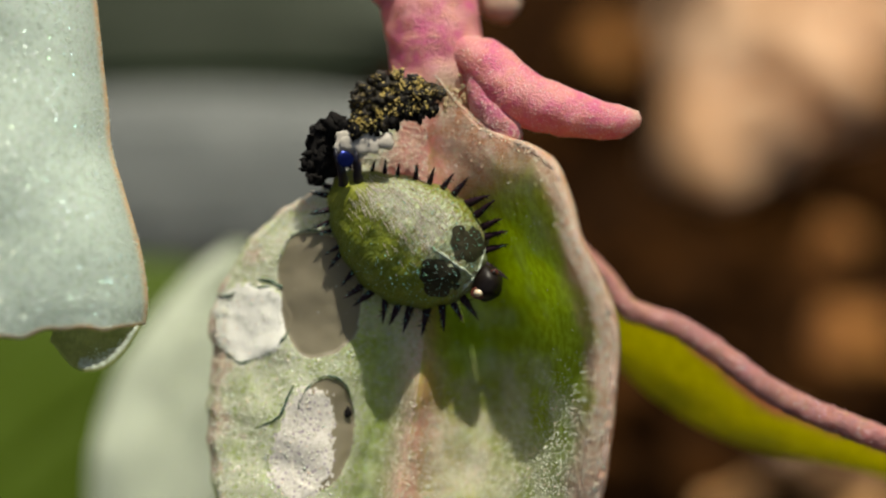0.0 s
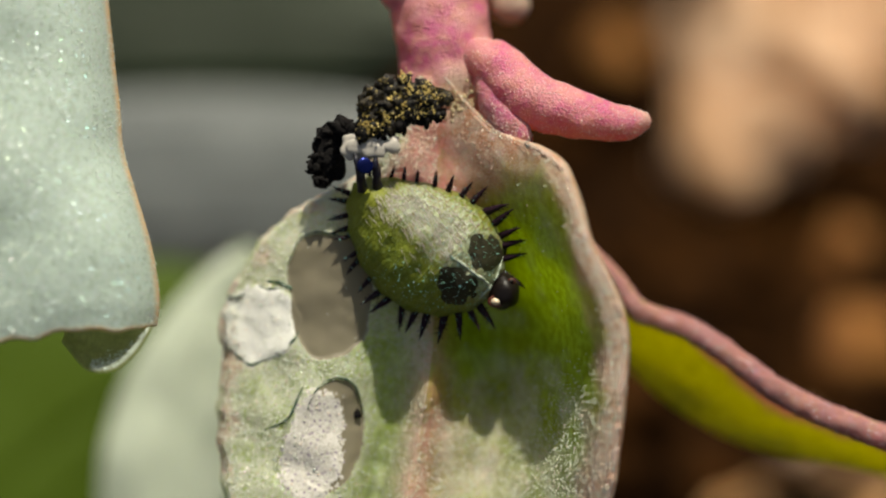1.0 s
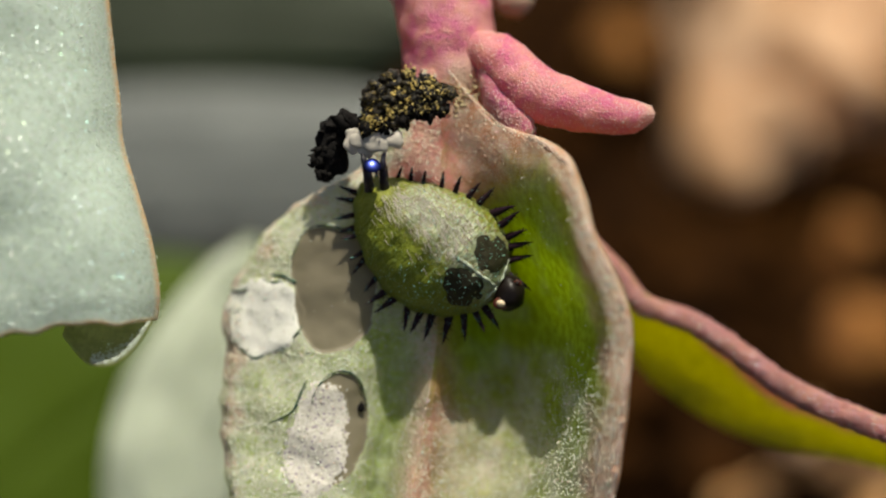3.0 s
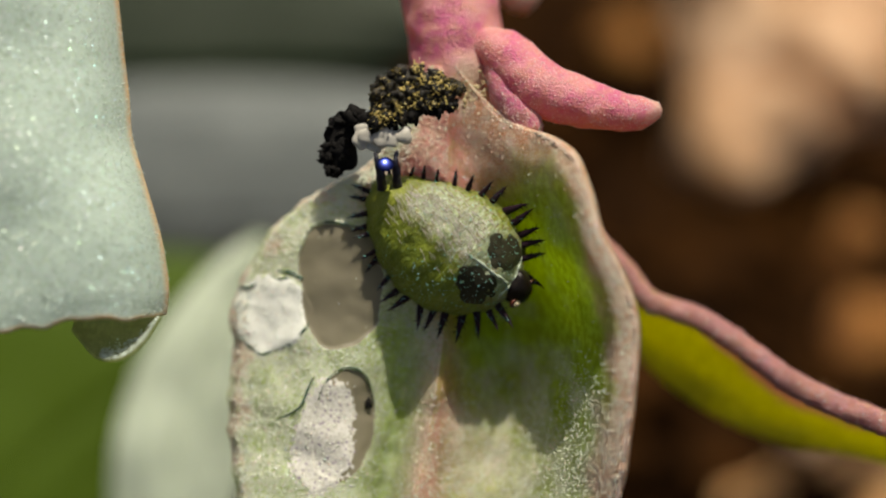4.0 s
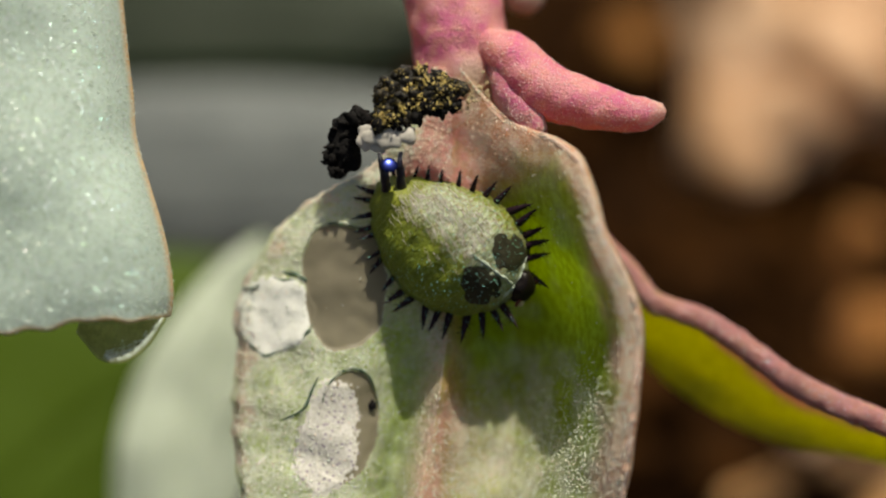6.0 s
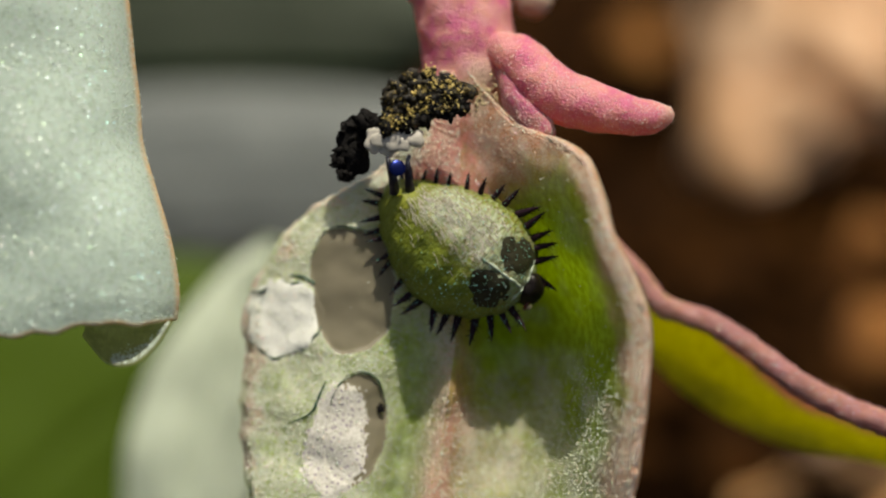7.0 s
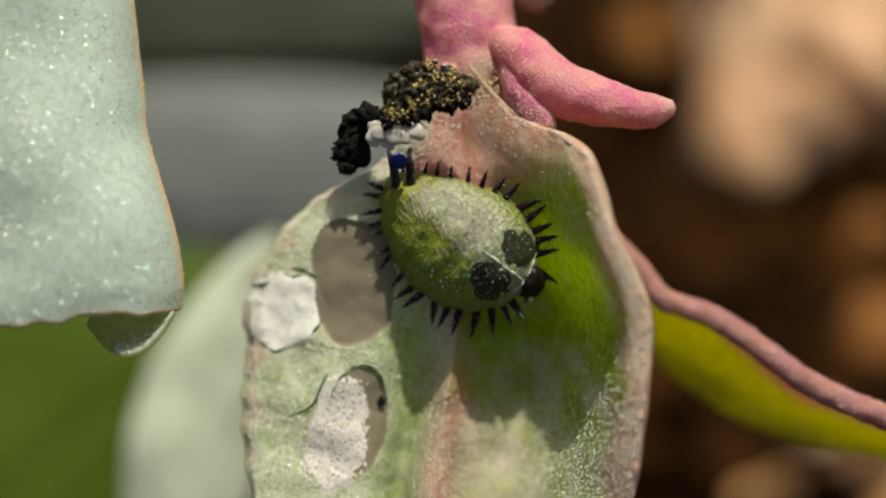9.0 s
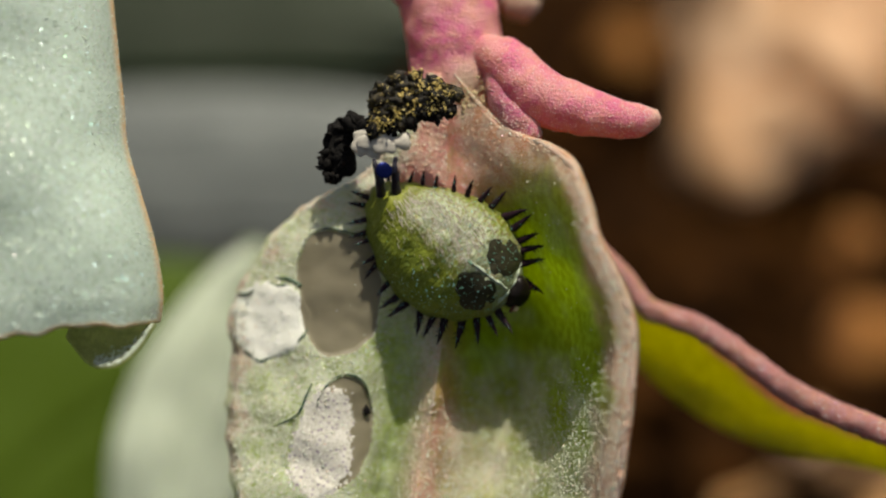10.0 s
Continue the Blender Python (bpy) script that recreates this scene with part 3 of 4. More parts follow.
def edge_lines():
    right = [(0.14, 5.33, 0.26), (1.04, 4.25, 0.53), (1.96, 3.49, 1.06), (2.83, 3.02, 2.05), (3.56, 2.43, 2.85), (3.99, 1.43, 3.32), (4.25, 0.33, 3.55),
             (4.74, -0.66, 3.6), (5.18, -1.67, 3.55), (5.36, -2.71, 3.45), (5.29, -4.17, 3.4), (5.14, -5.81, 3.1), (4.91, -7.49, 2.7), (3.92, -10.1, 1.9), (0.61, -11.95, 1.1)]
    left = [(-0.84, 5.17, 0.2), (-1.45, 3.89, 0.1), (-2.14, 2.86, 0), (-3.18, 2.00, -0.1), (-4.23, 1.47, -0.3), (-5.21, 0.80, -0.5), (-5.97, -0.09, -0.6),
            (-6.63, -1.24, -0.7), (-7.01, -2.34, -0.7), (-6.87, -3.47, -0.6), (-6.97, -5.02, -0.4), (-6.88, -6.55, -0.1), (-6.58, -8.21, 0.3), (-5.34, -10.18, 0.7), (-1.41, -11.93, 1.2)]
    rib = [(-0.33, 5.25, 0.2), (-0.21, 4.06, 0.15), (-0.17, 3.03, 0.1), (-0.17, 2.00, 0.05), (-0.21, 1.05, 0), (-0.24, 0.02, 0), (-0.26, -1.02, 0),
           (-0.29, -2.05, 0), (-0.34, -3.09, 0), (-0.48, -4.29, 0.05), (-0.72, -5.66, 0.1), (-1.03, -7.20, 0.2), (-1.30, -8.71, 0.4), (-1.00, -10.29, 1), (-0.40, -11.93, 1.2)]
    return left, rib, right


LN, LT = 300, 330


def soften(z, width):
    """A height grid smoothed both ways."""
    k = np.exp(-(np.arange(-2 * width, 2 * width + 1) / width) ** 2)
    k /= k.sum()
    for _ in range(2):
        z = np.pad(z, ((2 * width, 2 * width), (0, 0)), mode="edge")
        z = np.stack([np.convolve(c, k, mode="valid") for c in z.T])
    return z


@lru_cache(None)
def blade_grid():
    """The feeding leaf: a ridge along the rib, the left half domed, the right half cupped up to a rolled rim."""
    left, rib, right = edge_lines()
    t = np.linspace(0, 1, LT)
    L, M, R = curve(left, t), curve(rib, t), curve(right, t)
    R[:, 0] -= 0.14
    L[:, 0] += 0.05
    L[:, :2] += np.stack([lumps(L, 0.5, 0.07, 3), lumps(L, 0.35, 0.05, 5)], -1)
    s = np.linspace(-1, 1, LN)[None, :]
    a = np.abs(s)
    g = np.where((s < 0)[:, :, None], M[:, None] * (1 - a[:, :, None]) + L[:, None] * a[:, :, None],
                 M[:, None] * (1 - a[:, :, None]) + R[:, None] * a[:, :, None])
    tt = t[:, None]
    crest = smooth(0.42, 0.26, tt)
    flat_base = smooth(0.36, 0.22, tt)
    x = a - 0.88
    e = (a - 0.48 * (x + np.sqrt(x * x + 0.0012))) / 0.885
    rise = np.where(s < 0, a ** 2, (1 - crest) * (0.10 * e + 0.90 * e ** 2.7) + crest * (flat_base * (0.35 * a + 0.65 * a ** 1.8) + (1 - flat_base) * smooth(0.38, 0.86, a)))
    lift = np.where(s < 0, L[:, None, 2] - M[:, None, 2], R[:, None, 2] - M[:, None, 2])
    w = M[:, None, 2] + lift * rise
    low = smooth(0.50, 0.66, tt)
    w += np.where(s > 0, -(1.05 + 1.15 * smooth(0.36, 0.54, tt)) * np.sin(np.pi * np.clip(a * 1.12, 0, 1)) * smooth(0.24, 0.42, tt) * (1 - 0.55 * smooth(0.64, 1.0, tt)), 0)
    w += 0.35 * np.exp(-((s - 0.2) / 0.14) ** 2) * smooth(0.52, 0.60, tt)
    w += np.where(s < 0, 0.45 * np.sin(np.pi * np.clip(a * 1.15 - 0.12, 0, 1)) * smooth(0.2, 0.4, tt), 0)
    w += 0.30 * low * np.exp(-((s - 0.03) / 0.08) ** 2) - 0.85 * low * np.exp(-((s + 0.17) / 0.10) ** 2)
    calm = smooth(0.50, 0.38, tt) * smooth(1.0, 0.93, a)
    w = w * (1 - calm) + soften(w, 14) * calm
    w -= np.where(s > 0, 0.10, 0.35) * smooth(0.95, 1.0, a)
    g[:, :, 2] = w
    flat = g.reshape(-1, 3)
    g[:, :, 2] += (lumps(flat, 1.3, 0.10) + lumps(flat, 0.45, 0.016)).reshape(LT, LN) * (1 - 0.75 * smooth(0.84, 0.93, a))
    return g


def inside(u, v, c, half, turn, power=2.6, wob=0.12, seed=0.0):
    """1 inside a wavy rounded patch, falling below it outside (its edge is 0)."""
    du, dv = u - c[0], v - c[1]
    x = du * math.cos(turn) + dv * math.sin(turn)
    y = -du * math.sin(turn) + dv * math.cos(turn)
    ang = np.arctan2(y, x)
    wave = 1 + wob * (np.sin(3 * ang + seed) * 0.6 + np.sin(7 * ang + 2 * seed) * 0.3 + np.sin(13 * ang + seed) * 0.15)
    return 1 - ((np.abs(x) / half[0]) ** power + (np.abs(y) / half[1]) ** power) ** (1 / power) / wave


def rolled_rim(ob, line, radii, seed, count, lo, hi, material, scurf, glints):
    """The thick pink margin of a leaf with its scurf."""
    roll = tube(line, radii, 18, 220, 0.035, 0.35)
    part("rolled_rim", roll, material, ob, "rounded pink leaf margin")
    rng = np.random.default_rng(seed)
    v = roll[0][:-2].reshape(220, 18, 3)
    c = v.mean(1)
    i, j = rng.integers(0, 220, count), rng.integers(0, 18, count)
    p = v[i, j] * (1 - (q := rng.random((count, 1)))) + v[i, (j + 1) % 18] * q + rng.normal(0, 0.012, (count, 3))
    out = p - c[i]
    out /= np.linalg.norm(out, axis=1)[:, None] + 1e-9
    part("rim_scurf", grains(p, out, lo, hi, rng, 0.9, 0.5), scurf, ob, kind="stuff")
    part("clear_hairs", flakes(p[:glints], out[:glints], 0.015, 0.045, rng), GLINT, ob, kind="stuff")


# bare windows that the larva has grazed, and the dried skin between them
PATCHES = (("window", (-3.45, -1.36, 0), (1.28, 1.92), 0.05, 2.6, 0.07, 0.7),
           ("window", (-3.34, -5.64, 0), (0.90, 1.72), -0.16, 2.3, 0.06, 2.0),
           ("flake", (-5.62, -2.26, 0), (1.22, 1.16), 0.1, 2.3, 0.10, 1.1),
           ("speckled", (-3.93, -6.02, 0), (0.92, 1.75), -0.2, 2.2, 0.12, 3.0))


def build_leaf():
    ob = thing("leaf", (0.10, 3.46, 0.1), "green mealy leaf with a pink rim, grazed down to bare windows", "leaf", "leaves of the plant")
    g = blade_grid().copy()
    u, v = g[:, :, 0], g[:, :, 1]
    which = np.zeros((LT, LN), int)
    ragged = (lumps(g.reshape(-1, 3), 0.22, 1.0, 6) + lumps(g.reshape(-1, 3), 0.08, 0.7, 8)).reshape(LT, LN)
    for kind, c, half, turn, power, wob, seed in PATCHES:
        q = inside(u, v, c, half, turn, power, wob, seed)
        if kind == "window":
            g[:, :, 2] -= (0.07 if seed < 1 else 0.04) * smooth(-0.01, 0.07, q)
            which[q > 0.02] = 1
        else:
            g[:, :, 2] += 0.035 * smooth(0.0, 0.05, q) * smooth(0.6, 0.1, q)
            q = q + (0.10 if kind == "speckled" else 0.07) * ragged
            which[(q > 0.0) & ((which == 0) | (kind == "speckled"))] = 3 if kind == "speckled" else 2
    shape, nor, ring, nq = shell(g, 0.30)
    s = np.linspace(-1, 1, LN)[None, :] * np.ones((LT, 1))
    t = np.linspace(0, 1, LT)[:, None] * np.ones((1, LN))
    n1 = lumps(g.reshape(-1, 3), 0.9, 1.0, 2).reshape(LT, LN)
    zone = np.zeros((LT, LN, 3))
    rim = np.where(s > 0, smooth(0.80, 0.94, s + 0.03 * n1) * 0.62, smooth(0.88, 1.0, -s + 0.10 * n1) * 0.38)
    ribred = (0.5 * np.exp(-((s - 0.03) / 0.10) ** 2) * smooth(0.40, 0.5, t) + 0.24 * smooth(0.9, 0.15, s) * smooth(-0.02, 0.06, s) * smooth(0.60, 0.70, t))
    base = smooth(0.36, 0.24, t) * smooth(-0.80, -0.45, s) * smooth(0.62, 0.20, s) * 0.95
    zone[:, :, 0] = np.clip(np.maximum(np.where(s > 0, 0.35 * rim, rim), np.maximum(ribred, base)), 0, 1)
    zone[:, :, 1] = np.clip(np.where(s < 0, 1.08, 0.06 + 0.52 * smooth(0.62, 0.80, t + 0.02 * n1)) + 0.3 * n1, 0, 1)
    vein = np.exp(-((s + 0.16) / 0.11) ** 2) * smooth(0.55, 0.68, t)
    zone[:, :, 1] *= 1 - 0.75 * vein * (0.8 + 0.4 * n1)
    zone[:, :, 1] *= 1 - 0.75 * np.exp(-((u + 2.15) / 0.85) ** 2 - ((v + 3.0) / 0.75) ** 2)
    zone[:, :, 2] = 0.95 * smooth(0.36, 0.20, t + 0.03 * n1) * smooth(0.05, 0.40, s)
    zone[:, :, 2] = np.maximum(zone[:, :, 2], np.where(s > 0, 1.3 * rim, 0))
    quad = which[:-1, :-1].reshape(-1)
    slots = np.zeros(len(shape[1]), int)
    slots[:nq] = quad
    part("blade", shape, [LEAF, MEMBRANE, FLAKE, SPECKLE], ob, pigment=spread(zone, LT, LN, ring), slots=slots)
    # mealy bladders
    rng = np.random.default_rng(11)
    i, j = rng.integers(2, int(LT * 0.86), 120000), rng.integers(2, LN - 2, 120000)
    dense = np.where(s < 0, 0.6, 0.015 + 1.05 * smooth(0.62, 0.78, t)) + np.where(s < 0, 0.25, 0.02 + 0.13 * smooth(0.6, 0.8, t)) * n1
    dense = np.where(which == 1, 0.001, np.where(which == 3, 0.22, np.where(which == 2, 0.15, dense * (1 - 0.5 * vein)))) + 0.9 * smooth(0.86, 0.95, np.abs(s))
    dense *= 1 - 0.6 * smooth(0.40, 0.30, t) * smooth(-0.75, -0.45, s)
    keep = rng.random(120000) < dense[i, j] * 0.8
    i, j = i[keep], j[keep]
    p = g[i, j] + rng.normal(0, 0.012, (len(i), 3))
    pink = rng.random(len(i)) < 0.10 + zone[i, j, 0] * 0.7 + zone[i, j, 2] * 0.5
    for name, sel, m in (("mealy_hairs", ~pink, GRAIN), ("rosy_mealy_hairs", pink, GRAIN_PINK)):
        part(name, grains(p[sel], nor[i, j][sel], 0.008, 0.030, rng, 0.6, 0.5), m, ob, kind="stuff")
    edge = smooth(0.80, 0.92, np.abs(s))[i, j]
    pick = np.flatnonzero(rng.random(len(i)) < 0.07 + 0.18 * edge)
    part("clear_hairs", flakes(p[pick], nor[i, j][pick], 0.014, 0.044, rng), GLINT, ob, kind="stuff")
    rolled_rim(ob, g[66:int(LT * 0.94):16, -2] + (-0.05, 0, -0.02), [0.03, 0.05, 0.06, 0.07, 0.07, 0.07, 0.06], 17, 4000, 0.010, 0.030, RIM_PALE, GRAIN_PINK, 1600)
    # dark torn lines round the grazed windows
    def on_leaf(pts):
        out = []
        for x, y in pts:
            k = np.argmin((u - x) ** 2 + (v - y) ** 2)
            out.append((x, y, g.reshape(-1, 3)[k, 2] + 0.03))
        return out
    for kind, c, half, turn, power, wob, seed in PATCHES[:3]:
        spans = {"window": ((0.6, 2.5),), "flake": ((3.7, 5.2), (5.5, 6.05), (0.9, 1.5))}[kind]
        for a0, a1 in spans:
            pts = []
            for a in np.linspace(a0, a1, 9):
                x, y = math.cos(a), math.sin(a)
                wave = 1 + wob * (math.sin(3 * a + seed) * 0.6 + math.sin(7 * a + 2 * seed) * 0.3 + math.sin(13 * a + seed) * 0.15)
                r = wave / ((abs(x) / half[0]) ** power + (abs(y) / half[1]) ** power) ** (1 / power)
                x, y = r * x, r * y
                pts.append((c[0] + x * math.cos(turn) - y * math.sin(turn), c[1] + x * math.sin(turn) + y * math.cos(turn)))
            line = on_leaf(pts)
            part("torn_edge", tube(line, [0.005, 0.020, 0.030, 0.014, 0.005], 8, 50, 0.018, 0.13), TEAR, ob, "dark green torn skin edge")
    crack = on_leaf([(-4.21, -4.12), (-4.41, -4.55), (-4.69, -5.12), (-5.41, -5.50)])
    part("crack", tube(crack, [0.01, 0.035, 0.03, 0.01], 8, 40, 0.01, 0.15), TEAR, ob, "thin green crack in the skin")
    crack = on_leaf([(-5.41, -0.97), (-4.98, -1.02), (-4.62, -1.22)])
    part("crack", tube(crack, [0.01, 0.04, 0.05], 8, 30, 0.01, 0.15), TEAR, ob, "thin green crack in the skin")
    crack = on_leaf([(-6.71, -1.48), (-6.36, -1.50), (-6.07, -1.36)])
    part("crack", tube(crack, [0.01, 0.04, 0.015], 8, 30, 0.01, 0.15), TEAR, ob, "thin green crack in the skin")
    return ob


def build_side_leaf():
    ob = thing("leaf", (2.64, 0.74, -2.5), "narrow olive leaf seen edge-on with a pink mealy rim", "leaf", "leaves of the plant")
    up = [(1.38, 2.01, -2.5), (3.92, 0.56, -2.6), (5.44, -0.83, -2.4), (6.20, -1.81, -2), (7.61, -2.33, -1.6), (8.93, -3.16, -1.2), (10.28, -4.19, -0.9), (11.62, -4.90, -0.6), (13.62, -5.68, -0.4), (17.03, -7.14, -0.6), (19.62, -9.13, -1)]
    lo = [(1.80, 0.39, -4.5), (4.12, -1.51, -5.4), (5.69, -3.06, -5.8), (6.65, -4.44, -5.8), (8.20, -5.63, -5.6), (9.66, -6.41, -5.4), (11.11, -6.86, -5), (12.53, -7.09, -4.6), (14.64, -7.55, -4.2), (18.03, -8.66, -3.6), (20.00, -9.84, -2)]
    t = np.linspace(0, 1, 200)
    U, V = curve(up, t), curve(lo, t)
    a = np.linspace(0, 1, 70)[None, :, None]
    g = U[:, None] * (1 - a) + V[:, None] * a
    aa = a[:, :, 0]
    g[:, :, 2] += -0.9 * np.sin(np.pi * aa)
    g[:, :, 2] += lumps(g.reshape(-1, 3), 1.2, 0.08).reshape(200, 70)
    band = 0.14 + 0.24 * smooth(0.38, 0.62, t)[:, None]
    g[:, :, 2] += 0.10 * smooth(1.4, 0.2, aa / band)
    shape, nor, ring, _ = shell(g, 0.25)
    zone = np.zeros((200, 70, 3))
    n1 = lumps(g.reshape(-1, 3), 0.7, 1.0, 3).reshape(200, 70)
    zone[:, :, 0] = 0.95 * smooth(1.35, 0.75, aa / band + 0.16 * n1)
    zone[:, :, 1] = 0.25
    part("blade", shape, LEAF_SIDE, ob, pigment=spread(zone, 200, 70, ring))
    rolled_rim(ob, U[::12] - (0, 0.14, -0.02), [0.20, 0.27, 0.30, 0.32, 0.34, 0.36, 0.37, 0.37, 0.32], 3, 30000, 0.008, 0.032, RIM, GRAIN_MAUVE, 1500)
    return ob


NEAR_AT = (-19.0, 2.0, 2.0)


def build_near_leaf():
    ob = thing("leaf", NEAR_AT, "broad grey-green mealy leaf with a curled lower edge", "leaf", "leaves of the plant")
    edge = [(-10.63, 10.24, 1.4), (-10.22, 8.36, 1.6), (-9.99, 6.83, 1.8), (-9.82, 5.48, 2), (-9.63, 4.14, 2.2), (-9.49, 2.97, 2.4), (-9.12, 1.82, 2.6),
            (-8.75, 0.67, 2.7), (-8.50, -0.31, 2.8), (-8.35, -1.45, 2.8), (-8.42, -2.24, 2.7)]
    far = [(-20.60, 13.49, 3.5), (-20.92, 11.57, 3.5), (-21.20, 9.46, 3.6), (-21.20, 7.06, 3.6), (-21.20, 5.14, 3.6), (-21.20, 3.06, 3.6), (-21.20, 1.46, 3.6),
           (-20.88, -0.14, 3.6), (-20.56, -1.10, 3.6), (-20.24, -2.23, 3.6), (-19.64, -3.27, 3.5)]
    t = np.linspace(0, 1, 200)
    E, F = curve(edge, t), curve(far, t)
    a = np.linspace(0, 1, 240)[None, :, None] ** 1.25
    g = E[:, None] * (1 - a) + F[:, None] * a
    aa, tt = a[:, :, 0], t[:, None]
    # the lower edge is scalloped: it runs back up before it falls to the side
    dip = 0.16 * np.exp(-((aa - 0.19) / 0.06) ** 2) + 0.05 * np.sin(aa * 60) * smooth(0.02, 0.1, aa)
    g[:, :, 1] += dip * smooth(0.80, 1.0, tt)
    g[:, :, 2] -= 1.1 * np.exp(-aa / 0.03)
    g[:, :, 2] += 0.5 * np.sin(np.pi * np.clip(aa * 2.2, 0, 1))
    g[:, :, 2] += (lumps(g.reshape(-1, 3), 2.5, 0.09) + lumps(g.reshape(-1, 3), 0.5, 0.006)).reshape(200, 240)
    shape, nor, ring, _ = shell(g, 0.12)
    zone = np.zeros((200, 240, 3))
    zone[:, :, 1] = 0.9
    zone[:, :, 0] = np.maximum(0.9 * smooth(0.012, 0.0, aa), 0.9 * smooth(0.985, 1.0, tt))
    part("blade", shape, LEAF_NEAR, ob, pigment=spread(zone, 200, 240, ring))
    rng = np.random.default_rng(8)
    n = 16000
    i, j = rng.integers(20, 199, n), (rng.random(n) * 200).astype(int)
    p = g[i, j] + rng.normal(0, 0.02, (n, 3))
    part("mealy_hairs", grains(p, nor[i, j], 0.008, 0.028, rng, 0.5, 0.8), GRAIN_NEAR, ob, kind="stuff")
    # the curled margin under the lower corner
    s, q = np.linspace(0, 1, 60), np.linspace(0, 1, 40)
    top = curve([(-8.73, -2.19, 1.5), (-9.35, -2.07, 1.5), (-10.10, -1.99, 1.5), (-10.77, -2.07, 1.5), (-11.31, -2.19, 1.5)], s)
    low = curve([(-8.50, -2.32, 2.6), (-8.90, -2.95, 2.7), (-9.52, -3.46, 2.7), (-10.32, -3.46, 2.4), (-11.15, -2.70, 1.9)], s)
    c = top[:, None] * (1 - q[None, :, None]) + low[:, None] * q[None, :, None]
    c[:, :, 2] -= 0.45 * np.sin(np.pi * q)[None]
    c[:, :, 2] += lumps(c.reshape(-1, 3), 0.8, 0.05).reshape(60, 40)
    shape, nor2, ring, _ = shell(c, 0.07)
    zone = np.zeros((60, 40, 3))
    zone[:, :, 1] = 0.5
    part("curled_margin", shape, LEAF_CURL, ob, "thin translucent curled leaf margin", pigment=spread(zone, 60, 40, ring))
    i, j = (rng.random(900) * 42 + 1).astype(int), np.minimum(38, 39 - np.abs(rng.normal(0, 4, 900))).astype(int)
    part("curl_hairs", grains(c[i, j] + rng.normal(0, 0.02, (900, 3)), nor2[i, j], 0.012, 0.036, rng, 0.8, 0.4), GRAIN_NEAR, ob, kind="stuff")
    st = tube([(-19.0, 1.0, 3.2), (-28.0, -4.0, -8.0), (-36.0, -16.0, -31.2)], [0.9, 1.0, 1.2], 16, 40)
    part("petiole", st, LEAF_NEAR, ob, pigment=np.tile((0.3, 0.3, 0), (len(st[0]), 1)))
    return ob


# ---------------------------------------------------------------- the larva
AHEAD, ACROSS = np.array((0.77, -0.638)), np.array((0.638, 0.77))
MIDDLE = np.array((-0.61, 0.27, 0.8))
HALF_L, HALF_W, HIGH = 2.68, 2.00, 1.75
# half widths of the upper and lower flank from tail to front
UPPER = np.polyfit((-1, -0.65, -0.09, 0.31, 0.69, 1), (1.05, 1.27, 1.75, 1.98, 2.15, 2.20), 3)
LOWER = np.polyfit((-1, -0.38, 0, 0.40, 0.73, 1), (1.60, 1.86, 2.06, 2.10, 1.95, 1.85), 3)


def half_width(a, side):
    """Half the body's width at a: the tail narrows on the upper flank."""
    a = np.clip(a, -1.05, 1.05)
    return np.where(side > 0, np.polyval(UPPER, a), np.polyval(LOWER, a))


def body_point(a, b):
    """A place on the back: a from tail (-1) to front (1), b across, both inside the unit circle."""
    a, b = np.asarray(a, float), np.asarray(b, float)
    r = np.clip(a * a + b * b, 0, 1)
    wide = half_width(a, b)
    rings = 0.05 * np.cos(a * 17) * (1 - r) + 0.03 * np.cos(b * 9) * (1 - r)
    w = 0.30 + HIGH * (1 - r) ** 0.55 * (1 + 0.10 * a) + rings
    w = w + 0.22 * np.exp(-((a + 0.78) / 0.2) ** 2 - (b / 0.42) ** 2)
    uv = MIDDLE[:2] + (a * HALF_L)[..., None] * AHEAD + (b * wide)[..., None] * ACROSS
    return np.concatenate([uv, w[..., None]], -1)


def body_plan(p):
    """The inverse of body_point in the plan."""
    d = np.asarray(p)[..., :2] - MIDDLE[:2]
    a = d @ AHEAD / HALF_L
    side = d @ ACROSS
    return a, side / half_width(a, side)


def spine_mesh(seed):
    """A barbed spine along +x, one unit long."""
    rng = np.random.default_rng(seed)
    bits = [tube([(0, 0, 0), (0.35, 0.02, 0.0), (0.7, 0.05, 0.01), (1.0, 0.05, 0.03)], [0.16, 0.125, 0.065, 0.008], 8, 12)]
    for k in range(9):
        x = 0.12 + 0.75 * k / 9
        a = rng.uniform(0, 2 * np.pi) if k % 3 == 2 else (0.3 if k % 2 else np.pi + 0.3)
        out = np.array((0.55, math.cos(a), math.sin(a)))
        n = 0.22 * (1 - 0.5 * x) * rng.uniform(0.7, 1.2)
        p = np.array((x, 0.03, 0)) + np.array((0, out[1], out[2])) * 0.05
        bits.append(tube([p, p + out * n * 0.5, p + out * n], [0.030, 0.018, 0.004], 5, 4))
    v, f = joined(bits)
    return mesh_of("spine", v * MM, f, SPINE)


